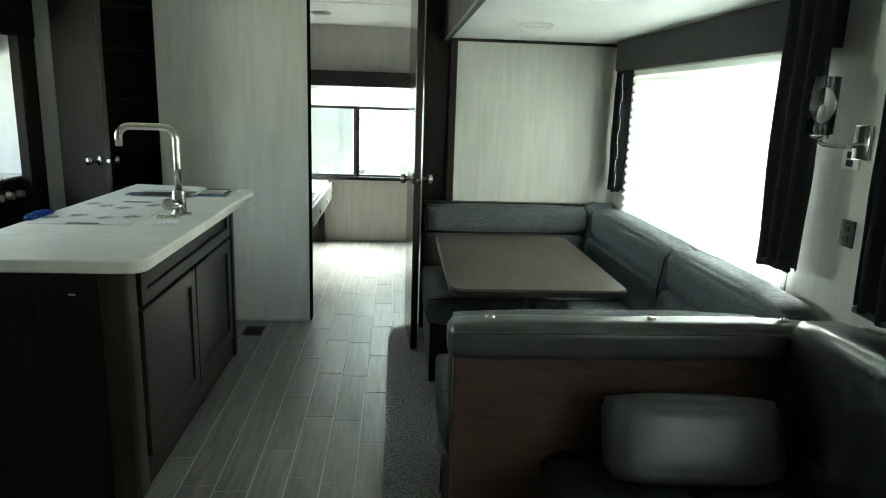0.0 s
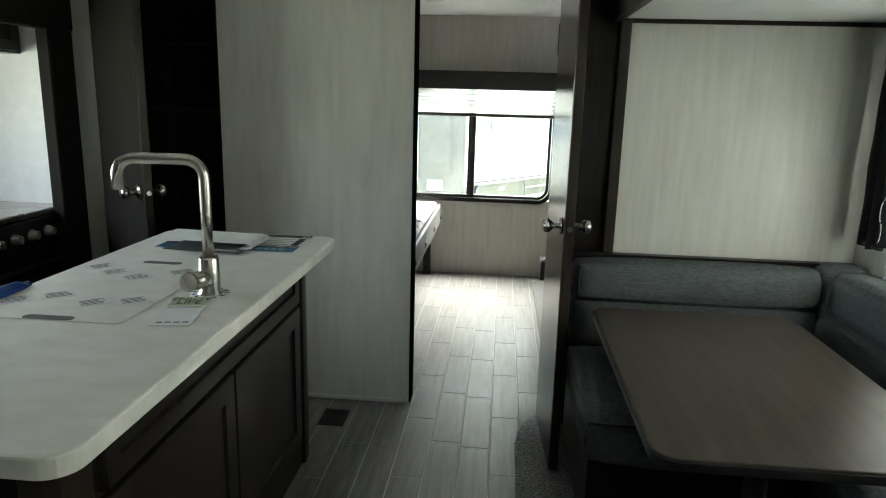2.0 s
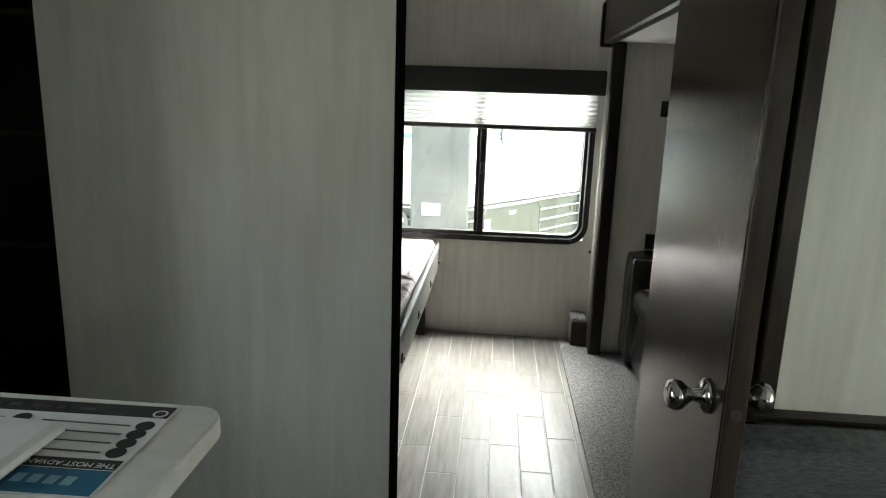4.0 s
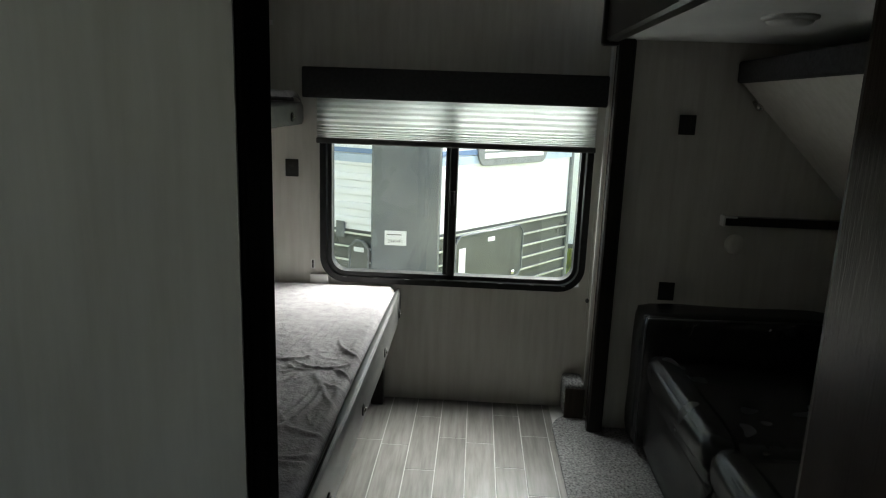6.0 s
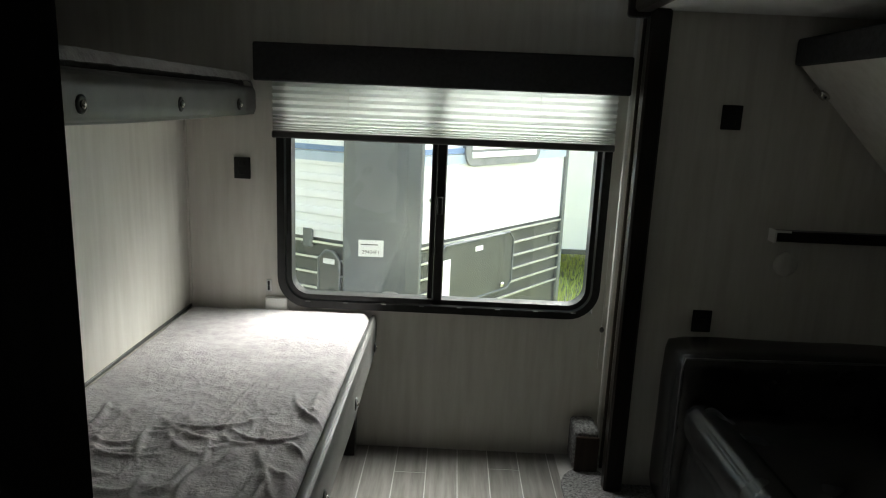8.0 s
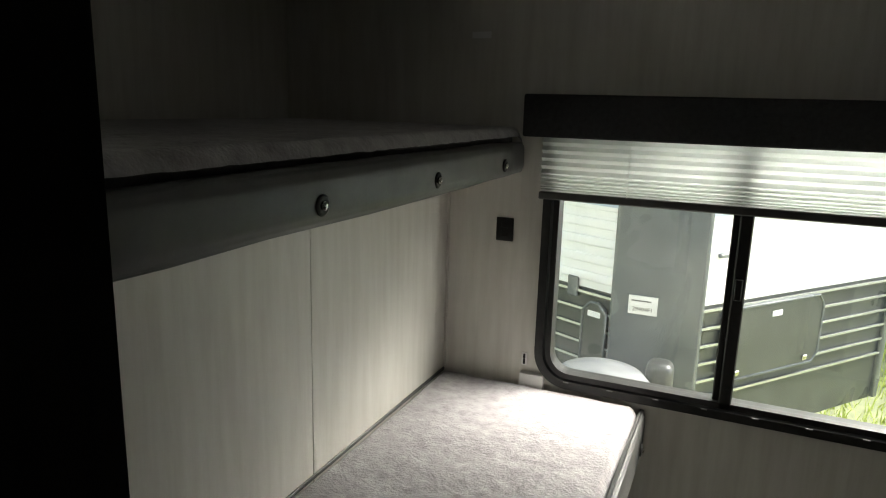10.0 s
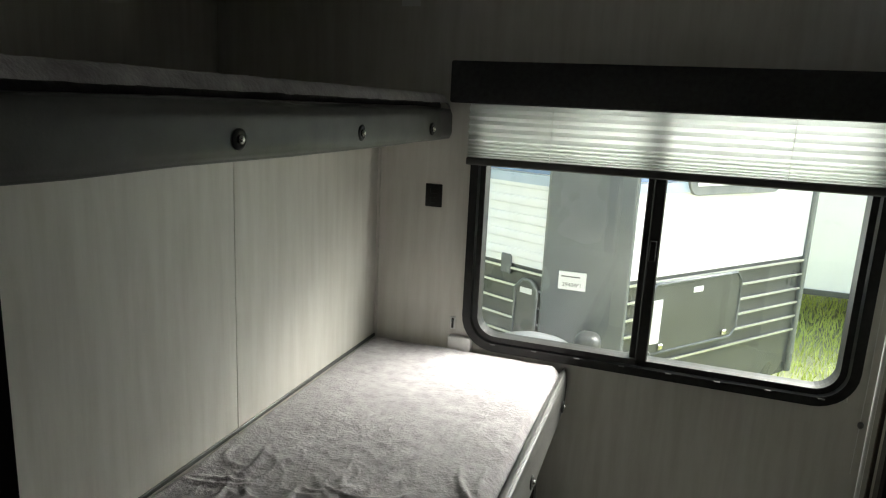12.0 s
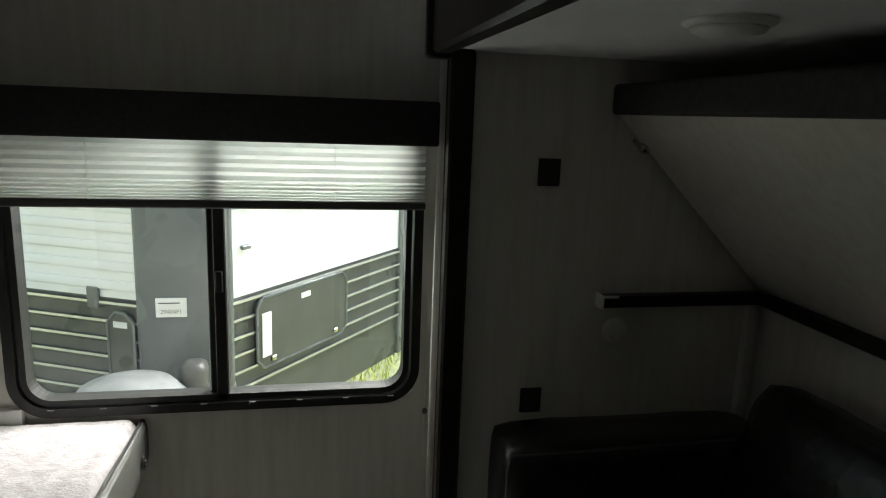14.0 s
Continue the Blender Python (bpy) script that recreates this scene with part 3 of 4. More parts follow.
part("sheet", moved(box(-0.14, 0.14, -0.075, 0.06, 0, 0.003, 0), pose(-0.875, 3.86, 0.9246, 0, 0, -5)), RAIL, brochure)
words("INSTALL", 0.022, pose(-0.80, 3.812, 0.928, 0, 0, 175), PAPER, brochure)

bag = bmesh.new()
bmesh.ops.create_icosphere(bag, subdivisions=4, radius=1)
for v in bag.verts:
    n = 1 + 0.35 * noise.noise(v.co * 2.6) + 0.12 * noise.noise(v.co * 8)
    v.co = Vector((-1.165 + 0.026 * v.co.x * n, 3.22 + 0.10 * v.co.y * n, max(0.9205, 0.924 + 0.016 * v.co.z * n)))
solid("plastic_bag", bag, surface("blue_plastic", (0.01, 0.05, 0.28), (0.03, 0.12, 0.45), 9, rough=0.25), "crumpled blue plastic bag on the countertop edge", "bag", smooth=True)

# floor register
rg = thing("floor_register", (-0.59, 4.44, 0), "dark metal floor register beside the kitchen island", "vent")
part("frame", box(-0.65, -0.53, 4.36, 4.52, 0.0, 0.005, 0.002), BLACK, rg)
for k in range(7):
    part("slat", box(-0.64, -0.54, 4.375 + 0.02 * k, 4.383 + 0.02 * k, 0.005, 0.008, 0.001), WOOD, rg)

# stove in the kitchen slide-out
sv = thing("gas_stove", (-2.2, 4.27, 0), "black and steel gas stove in the kitchen slide-out", "stove")
part("body", box(-2.5, -1.915, 3.97, 4.59, 0.0, 0.90, 0.006), BLACK, sv)
part("cooktop", box(-2.5, -1.895, 3.97, 4.59, 0.90, 0.925, 0.006), STEEL, sv, "steel cooktop")
part("control_panel", box(-1.915, -1.90, 3.97, 4.585, 0.76, 0.895, 0.004), BLACK, sv)
part("oven_door", box(-1.915, -1.895, 3.98, 4.58, 0.18, 0.74, 0.006), BLACK, sv, "black glass oven door")
part("oven_handle", tube([(-1.875, 4.02, 0.70), (-1.862, 4.06, 0.70), (-1.862, 4.50, 0.70), (-1.875, 4.54, 0.70)], 0.009, 10), BLACK, sv)
part("corner_cap", box(-1.90, -1.888, 4.565, 4.59, 0.70, 0.93, 0.003), STEEL, sv)
for k in range(5):
    knob = part("knob", turned([(0.026, 0), (0.026, 0.008), (0.021, 0.012), (0.019, 0.032), (0.016, 0.035)], 18, pose(-1.90, 4.12 + 0.105 * k, 0.826, 0, 90, 0)), STEEL, sv)
    part("grip", box(-1.868, -1.858, 4.117 + 0.105 * k, 4.123 + 0.105 * k, 0.81, 0.842, 0.002), STEEL, knob)
oc = thing("overhead_cabinet", (-2.25, 3.4, 1.62), "dark wood overhead cabinet in the kitchen slide-out", "cabinet")
part("body", box(-2.55, -2.05, 1.6, 4.595, 1.60, 1.80, 0.004), WOOD, oc)
for k in range(4):
    part("cabinet_door", frame_panel(-2.05, 1.65 + 0.73 * k, 2.36 + 0.73 * k, 1.61, 1.79, 0.04), WOOD, oc)

kw = thing("kitchen_window", (-2.57, 3.4, 1.05), "black framed kitchen window above the counter run", "window", kind="structure")
part("window_frame", box(-2.60, -2.545, 2.95, 3.85, 1.02, 1.05, 0.004, 1, box(-2.60, -2.545, 2.95, 3.85, 1.65, 1.68, 0.004)), BLACK, kw)
kb = thing("base_cabinet", (-2.25, 2.8, 0), "dark wood base cabinet in the kitchen slide-out", "cabinet")
part("body", box(-2.55, -1.92, 1.62, 3.95, 0.0, 0.88, 0.004), WOOD, kb)
solid("counter_run", box(-2.55, -1.90, 1.62, 3.955, 0.88, 0.92, 0.006), COUNTER, "cream laminate worktop of the kitchen slide-out", "countertop")

# pantry closet with its door ajar
pd = thing("door_1", (-1.7, 4.64, 0), "dark wood pantry door standing ajar", "door", kind="structure")
leaf = Matrix.Translation((-1.705, 4.642, 0)) @ pose(0, 0, 0, 0, 0, -43)
part("leaf", moved(box(0, 0.56, -0.035, 0.0, 0.02, 1.98, 0.004), leaf), MATTE, pd)
part("edge_strip", moved(box(0.56, 0.566, -0.034, -0.001, 0.02, 1.98, 0.002), leaf), BROWN, pd, "paler door edge")
door_knob(pd, leaf @ pose(0.50, -0.035, 1.045, 90, 0, 0))
door_knob(pd, leaf @ pose(0.50, 0.0, 1.045, -90, 0, 0))
part("latch_plate", moved(turned([(0.011, 0), (0.011, 0.003)], 14, pose(0.566, -0.017, 1.045, 0, 90, 0)), leaf), CHROME, pd)
pn = thing("pantry", (-1.45, 4.85, 0), "dark wood pantry closet with open shelves", "closet")
part("back", box(-1.72, -1.16, 4.93, 4.948, 0, TOP, 0), MATTE, pn)
part("side", box(-1.72, -1.70, 4.70, 4.93, 0, TOP, 0), MATTE, pn)
part("side", box(-1.175, -1.157, 4.66, 4.93, 0, TOP, 0), MATTE, pn)
for z in (0.45, 0.80, 1.06, 1.36, 1.66, 1.90):
    part("shelf", box(-1.70, -1.175, 4.70, 4.93, z, z + 0.018, 0.002), MATTE, pn)

# ---- dinette ----
tb = thing("dinette_table", (0.87, 3.6, 0.012), "brown wood-grain dinette table on two dark posts", "table")
part("tabletop", slab(0.50, 1.235, 3.03, 4.15, 0.658, 0.69, 0.06, 7, 0.004), TABLE, tb)
part("edge_band", slab(0.496, 1.239, 3.026, 4.154, 0.662, 0.684, 0.064, 7, 0.002), BLACK, tb, "dark edge band")
for y in (3.52, 3.74):
    part("post", tube([(0.93, y, 0.03), (0.93, y, 0.66)], 0.032, 16), BLACK, tb)
    part("foot_plate", turned([(0.09, 0), (0.09, 0.012), (0.05, 0.03), (0.034, 0.034)], 24, Matrix.Translation((0.93, y, 0.0115))), BLACK, tb)


def bench(at, label):
    return thing("dinette_bench", at, label, "bench", "benches round the dinette table")


b1 = bench((1.0, 4.0, 0.012), "grey woven fabric dinette bench on a dark wood base")
part("base", box(0.455, 1.58, 3.66, 4.44, 0.012, 0.335, 0.004), WOOD, b1)
part("seat_cushion", cushion(0.438, 1.40, 3.60, 4.33, 0.335, 0.475, 0.03), FABRIC, b1)
part("piping", piping([(0.445, 3.63, 0.345), (0.436, 3.62, 0.40), (0.445, 3.625, 0.465), (0.49, 3.60, 0.474), (1.38, 3.60, 0.474)]), BLACK, b1)
part("lower_back_cushion", cushion(0.452, 1.40, 4.30, 4.43, 0.47, 0.672, 0.02), FABRIC, b1)
part("upper_back_cushion", cushion(0.452, 1.40, 4.30, 4.43, 0.680, 0.822, 0.02), FABRIC, b1)
part("piping", piping([(0.455, 4.300, 0.676), (0.9, 4.296, 0.676), (1.40, 4.300, 0.676)], 0.007), BLACK, b1, "dark piping")
part("piping", piping([(0.462, 4.300, 0.685), (0.460, 4.297, 0.75), (0.464, 4.302, 0.815)], 0.006), BLACK, b1, "dark piping")
b2 = bench((1.45, 3.3, 0.012), "grey woven fabric dinette bench under the window")
part("base", box(1.12, 1.58, 2.92, 3.655, 0.012, 0.335, 0.004), WOOD, b2)
part("seat_cushion", cushion(1.10, 1.43, 2.92, 3.595, 0.335, 0.475, 0.03), FABRIC, b2)
for y0, y1 in ((2.33, 3.16), (3.17, 4.30)):
    part("lower_back_cushion", cushion(1.405, 1.585, y0, y1, 0.47, 0.66, 0.03), FABRIC, b2)
    part("upper_back_cushion", cushion(1.43, 1.59, y0, y1, 0.66, 0.845, 0.05), FABRIC, b2)
part("corner_cushion", cushion(1.41, 1.59, 4.30, 4.43, 0.47, 0.845, 0.05), FABRIC, b2)
part("piping", piping([(1.42, 3.165, 0.50), (1.405, 3.165, 0.66), (1.425, 3.165, 0.80), (1.46, 3.165, 0.84)]), BLACK, b2, "dark piping")
b3 = bench((1.0, 2.6, 0.012), "grey woven fabric dinette bench behind the sofa")
part("base", box(0.455, 1.58, 2.34, 2.88, 0.012, 0.335, 0.004), WOOD, b3)
part("seat_cushion", cushion(0.438, 1.40, 2.33, 2.91, 0.335, 0.475, 0.03), FABRIC, b3)
part("back_cushion", cushion(0.452, 1.40, 2.305, 2.42, 0.47, 0.80, 0.03), FABRIC, b3)
part("back_panel", box(0.445, 1.55, 2.235, 2.30, 0.012, 0.74, 0.004), WALNUT, b3, "brown wood panel")
part("top_bolster", cushion(0.432, 1.50, 2.205, 2.315, 0.715, 0.822, 0.03, 0.006), GREYLEATHER, b3, "buttoned grey leather bolster")
part("piping", piping([(0.44, 2.203, 0.80), (0.9, 2.197, 0.803), (1.48, 2.203, 0.80)], 0.004), GREYLEATHER, b3)
for x in (0.545, 1.02, 1.42):
    part("button", turned([(0.014, 0), (0.013, 0.005), (0.006, 0.008)], 14, Matrix.Translation((x, 2.262, 0.826))), STEEL, b3)
part("edge_strip", tube([(0.425, 2.36, 0.02), (0.425, 2.36, 0.34)], 0.006, 8), STEEL, b3, "bright metal strip")

sf = thing("leather_sofa", (1.15, 1.6, 0.012), "dark grey leather sofa against the dinette back", "sofa")
part("base", box(0.72, 1.58, 0.9, 2.2, 0.012, 0.28, 0.01), LEATHER, sf)
for x0, x1 in ((0.70, 1.065), (1.07, 1.40)):
    part("seat_cushion", cushion(x0, x1, 0.88, 2.20, 0.28, 0.45, 0.045), LEATHER, sf)
part("back_cushion", cushion(1.38, 1.58, 0.9, 2.2, 0.40, 0.86, 0.06), LEATHER, sf)
pl = cushion(-0.22, 0.22, -0.085, 0.085, -0.105, 0.105, 0.032, 0.012)
solid("pillow", moved(pl, pose(1.085, 2.075, 0.550, -22, 0, -2)), GREYLEATHER, "grey leather pillow leaning on the sofa", "pillow")

# dinette window, shade, curtains
w1 = thing("window_1", (1.63, 3.39, 0.8), "large dinette window with black frame", "window", kind="structure")
wf = box(1.60, 1.655, 2.56, 2.60, 0.80, 1.62, 0.004)
for a in ((1.60, 1.655, 4.18, 4.22, 0.80, 1.62), (1.60, 1.655, 2.60, 4.18, 0.80, 0.835), (1.60, 1.655, 2.60, 4.18, 1.585, 1.62), (1.61, 1.65, 3.37, 3.41, 0.835, 1.585)):
    wf = box(*a, 0.004, 1, wf)
part("window_frame", wf, BLACK, w1)
for y0, y1 in ((2.60, 3.37), (3.41, 4.18)):
    p = part("pane", box(1.628, 1.632, y0, y1, 0.835, 1.585, 0), GLASS, w1)
    p.visible_shadow = False
ps = thing("pleated_shade", (1.57, 3.39, 0.83), "white pleated shade drawn down over the dinette window", "blind")
part("pleats", pleats(2.585, 4.195, 0.845, 1.62, 0.046, 0.022, 1.566, "y"), BLIND, ps)
part("bottom_rail", box(1.568, 1.592, 2.58, 4.2, 0.832, 0.848, 0.003), WHITE, ps)
va = thing("window_valance", (1.56, 3.4, 1.62), "charcoal cloth valance over the dinette window", "valance")
part("front_board", box(1.50, 1.52, 2.45, 4.30, 1.62, 1.782, 0.008, 3), DARKCLOTH, va)
for y in (2.45, 4.28):
    part("end_board", box(1.522, 1.60, y, y + 0.02, 1.622, 1.782, 0.004, 2), DARKCLOTH, va)
part("top_board", box(1.522, 1.60, 2.472, 4.278, 1.762, 1.782, 0.003), DARKCLOTH, va)


def curtain(y0, y1, z0, z1, x, folds, name_label, seed):
    bm = bmesh.new()
    rows = []
    nu, nz = folds * 8, 16
    for i in range(nz + 1):
        s = i / nz
        z = z0 + (z1 - z0) * s
        pinch = 1 - 0.10 * (1 - s) * (1 - s)
        row = []
        for k in range(nu + 1):
            u = k / nu
            y = (y0 + y1) / 2 + (u - 0.5) * (y1 - y0) * pinch
            o = x + 0.022 * math.sin(2 * math.pi * folds * u + seed) + 0.008 * noise.noise(Vector((u * 6, s * 4, seed)))
            row.append(bm.verts.new((o, y, z + 0.012 * math.sin(5 * u + seed) * (1 - s))))
        rows.append(row)
    for a, c in zip(rows, rows[1:]):
        for k in range(nu):
            bm.faces.new((a[k], a[k + 1], c[k + 1], c[k])).smooth = True
    bmesh.ops.solidify(bm, geom=bm.faces[:], thickness=0.004)
    cu = thing("curtain", (x, (y0 + y1) / 2, z0), name_label, "curtain", "dark window curtains")
    part("cloth", bm, DARKCLOTH, cu)
    part("hem", tube([(x, y0 + 0.03, z0 + 0.005), (x, (y0 + y1) / 2, z0 + 0.002), (x, y1 - 0.03, z0 + 0.005)], 0.010, 8), DARKCLOTH, cu)
    return cu


curtain(2.335, 2.545, 0.95, 1.775, 1.475, 3, "charcoal curtain with a white scroll trim beside the dinette window", 0.4)
cl = curtain(4.17, 4.37, 0.95, 1.755, 1.545, 3, "charcoal curtain with a white scroll trim in the dinette corner", 1.9)
SCROLL = surface("white_stitching", (0.5, 0.5, 0.5), (0.7, 0.7, 0.7), 30, rough=0.8)
for k in range(8):
    z = 1.02 + 0.078 * k
    s = 1 if k % 2 else -1
    part("scroll", tube([(1.508, 4.155 + s * 0.012 * math.cos(a) + 0.01, z + 0.036 * math.sin(a)) for a in [radians(-80 + 20 * j) for j in range(9)]], 0.0016, 5), SCROLL, cl, "white stitched scroll")
curtain(1.85, 2.16, 0.90, 1.74, 1.535, 4, "charcoal curtain beside the sofa", 3.0)

# out of view: window and shade added for the sofa's fill lamp
w3 = thing("fill_window", (1.63, 0.2, 0.8), "unseen black framed window added to light the sofa", "window", kind="structure")
part("window_frame", box(1.60, 1.655, -0.5, 0.9, 0.80, 0.835, 0.004, 1, box(1.60, 1.655, -0.5, 0.9, 1.585, 1.62, 0.004)), BLACK, w3)
ps2 = thing("pleated_shade", (1.57, 0.2, 0.83), "white pleated shade over the added unseen window", "blind")
part("pleats", pleats(-0.48, 0.88, 0.845, 1.62, 0.046, 0.022, 1.566, "y"), BLIND, ps2)

sc = thing("wall_sconce", (1.6, 2.290, 1.33), "chrome wall sconce with a clear glass cylinder, unlit", "lamp")
part("back_plate", box(1.588, 1.60, 2.255, 2.325, 1.30, 1.40, 0.005, 2), CHROME, sc)
part("arm", tube([(1.59, 2.290, 1.345), (1.55, 2.305, 1.335), (1.50, 2.325, 1.338), (1.49, 2.335, 1.352)], 0.007, 10), CHROME, sc)
part("cup", turned([(0.012, 0), (0.026, 0.006), (0.027, 0.020)], 18, Matrix.Translation((1.49, 2.335, 1.352))), CHROME, sc)
gb = tube([(1.49, 2.335, 1.37), (1.49, 2.335, 1.53)], 0.036, 24, None, False)
bmesh.ops.solidify(gb, geom=gb.faces[:], thickness=0.003)
part("glass_shade", gb, GLASS, sc, "clear glass cylinder")
part("bulb", turned([(0.010, 0), (0.012, 0.02), (0.017, 0.05), (0.010, 0.075), (0.003, 0.08)], 16, Matrix.Translation((1.49, 2.335, 1.372))), WHITE, sc)
wall_plate(1.60, 2.330, 1.30, "-x", 0.075, 0.06, WHITE, "white wall plate under the sconce", "switch")
wall_plate(1.60, 2.295, 1.085, "-x", 0.06, 0.08)
dome_light(0.90, 3.645, 1.785)
dome_light(-0.36, 6.25, TOP)
dome_light(0.93, 6.10, 1.822)

# ---- doorway and its open door ----
d1 = thing("door_2", (0.33, 4.55, 0), "dark wood bunk room door standing wide open", "door", kind="structure")
swing = pose(0.388, 4.08, 0, 0, 0, 3.5)
part("leaf", moved(box(-0.019, 0.019, 0.007, 0.47, 0.025, 2.02, 0.003), swing), DOORWOOD, d1)
part("edge_strip", moved(box(-0.018, 0.018, 0.0, 0.007, 0.025, 2.02, 0.002), swing), BROWN, d1, "brown door edge")
door_knob(d1, swing @ pose(-0.019, 0.075, 1.0, 0, -90, 0))
door_knob(d1, swing @ pose(0.019, 0.075, 1.0, 0, 90, 0))
part("latch_plate", turned([(0.011, 0), (0.011, 0.003)], 14, swing @ pose(0, 0, 1.0, 90, 0, 0)), CHROME, d1)
for z in (0.25, 1.0, 1.75):
    part("hinge", tube([(0.352, 4.556, z - 0.04), (0.352, 4.556, z + 0.04)], 0.007, 10), STEEL, d1)
part("door_stop", tube([(0.38, 4.20, 0.22), (0.41, 4.20, 0.22)], 0.006, 8), CHROME, d1)

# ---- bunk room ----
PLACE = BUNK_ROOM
w3 = thing("window_2", (-0.08, 7.06, 0.64), "sliding bunk room window in a rounded black frame", "window", kind="structure")


def ring_frame(x0, x1, z0, z1, r, wide, y0, y1):
    """A rounded rectangular window frame standing across y."""
    bm = bmesh.new()
    loops = []
    for grow in (0, -wide):
        pts = []
        rr = max(0.01, r + grow)
        for cx, cz, a0 in ((x1 + grow - rr, z1 + grow - rr, 0), (x0 - grow + rr, z1 + grow - rr, 90), (x0 - grow + rr, z0 - grow + rr, 180), (x1 + grow - rr, z0 - grow + rr, 270)):
            for k in range(9):
                a = radians(a0 + 90 * k / 8)
                pts.append((cx + rr * math.cos(a), cz + rr * math.sin(a)))
        loops.append(pts)
    n = len(loops[0])
    vs = [[[bm.verts.new((x, y, z)) for x, z in lp] for y in (y0, y1)] for lp in loops]
    for k in range(n):
        j = (k + 1) % n
        bm.faces.new((vs[0][0][k], vs[0][0][j], vs[1][0][j], vs[1][0][k]))
        bm.faces.new((vs[0][1][k], vs[1][1][k], vs[1][1][j], vs[0][1][j]))
        bm.faces.new((vs[0][0][k], vs[0][1][k], vs[0][1][j], vs[0][0][j]))
        bm.faces.new((vs[1][0][k], vs[1][0][j], vs[1][1][j], vs[1][1][k]))
    bmesh.ops.recalc_face_normals(bm, faces=bm.faces[:])
    return bm


part("window_frame", ring_frame(-0.735, 0.575, 0.612, 1.60, 0.125, 0.030, 7.010, 7.095), BLACK, w3)
part("inner_frame", ring_frame(-0.698, 0.538, 0.648, 1.57, 0.092, 0.020, 7.018, 7.08), BLACK, w3)
part("mullion", box(-0.105, -0.065, 7.018, 7.075, 0.645, 1.57, 0.004), BLACK, w3)
part("sash_edge", box(-0.125, -0.105, 7.035, 7.075, 0.645, 1.57, 0.003), BLACK, w3)
part("latch", box(-0.098, -0.075, 7.008, 7.018, 1.02, 1.09, 0.003), BLACK, w3)
for x0, x1, y in ((-0.70, -0.115, 7.055), (-0.075, 0.54, 7.045)):
    p = part("pane", box(x0, x1, y, y + 0.003, 0.65, 1.57, 0), GLASS, w3)
    p.visible_shadow = False
for k in range(8):
    part("weep_cap", box(-0.62 + 0.155 * k, -0.60 + 0.155 * k, 7.000, 7.006, 0.640, 0.644, 0.001), RAIL, w3)
part("corner_tab", box(-0.785, -0.695, 7.002, 7.03, 0.572, 0.648, 0.002), WHITE, w3, "white plastic corner tab")

vb = thing("window_valance", (-0.1, 6.98, 1.506), "charcoal padded valance over the bunk room window", "valance")
part("front_board", box(-0.80, 0.605, 6.935, 6.955, 1.506, 1.645, 0.008, 3), DARKCLOTH, vb)
for x in (-0.80, 0.585):
    part("end_board", box(x, x + 0.02, 6.957, 7.03, 1.508, 1.643, 0.004, 2), DARKCLOTH, vb)
part("top_board", box(-0.778, 0.583, 6.957, 7.03, 1.625, 1.643, 0.003), DARKCLOTH, vb)
pb = thing("pleated_shade", (-0.08, 7.0, 1.30), "white pleated shade half raised over the bunk room window", "blind")
part("pleats", pleats(-0.742, 0.572, 1.385, 1.515, 0.026, 0.015, 6.983, "x"), BLIND_BUNK, pb)
part("lower_pleats", pleats(-0.742, 0.572, 1.345, 1.385, 0.0133, 0.016, 6.983, "x"), BLIND_BUNK, pb)
part("bottom_rail", box(-0.745, 0.575, 6.980, 7.004, 1.296, 1.322, 0.004), RAIL, pb, "grey bottom rail")
part("stacked_folds", pleats(-0.742, 0.572, 1.320, 1.345, 0.008, 0.016, 6.983, "x"), BLIND_BUNK, pb)
for x in (-0.45, 0.28):
    part("cord", tube([(x, 6.983, 1.31), (x, 6.983, 1.51)], 0.0012, 5), WHITE, pb)
cd = thing("shade_cord", (0.60, 7.02, 0.5), "thin white shade cord with a knob on the wall", "cord")
part("cord", tube([(0.598, 7.022, 1.0), (0.600, 7.024, 0.70), (0.597, 7.022, 0.40)], 0.0012, 5), WHITE, cd)
part("knob", turned([(0.004, 0), (0.009, 0.006), (0.009, 0.016), (0.004, 0.022)], 12, Matrix.Translation((0.600, 7.020, 0.56))), RAIL, cd)
wall_plate(-0.875, 7.03, 1.17, "-y", 0.065, 0.085, None, "black plastic switch plate beside the bunk room window", "switch")
wall_plate(-0.775, 7.03, 0.695, "-y", 0.022, 0.05, WHITE, "small white charging socket plate by the bunk", "outlet")
wall_plate(0.925, 6.80, 1.445, "-y", 0.072, 0.085)
wall_plate(0.912, 6.80, 0.70, "-y", 0.072, 0.085)
for k, (x, m) in enumerate(((0.606, WHITE), (0.622, BROWN), (0.637, RAIL), (0.652, BLACK))):
    structure("trim_seal", box(x, x + 0.012, 6.86 + 0.035 * (3 - k), 6.872 + 0.035 * (3 - k), 0, TOP, 0.002), m, "narrow upright slide-out seal strip", "trim")
structure("trim_slide_filler", box(0.664, 0.72, 6.85, 7.03, 0, TOP, 0), WALL, "pale filler panel behind the slide-out post", "trim")
structure("trim_fascia_return", box(0.602, 0.62, 6.802, 7.03, 1.792, TOP, 0.004), WALL, "pale wall over the end of the slide-out", "trim")
structure("trim_fascia_cap", box(0.525, 0.60, 6.745, 6.80, 1.76, 1.99, 0.012, 2), WOOD, "dark wood end cap of the slide-out fascia", "trim")
solid("wall_label", box(-1.028, -0.958, 7.0285, 7.0297, 1.830, 1.852, 0), PAPER, "small pale printed label stuck high on the rear wall", "label")
cs = thing("carpeted_step", (0.54, 6.95, 0), "small block wrapped in speckled grey carpet by the wall", "step")
part("block", box(0.50, 0.60, 6.885, 7.028, 0.012, 0.19, 0.02, 3), CARPET, cs)
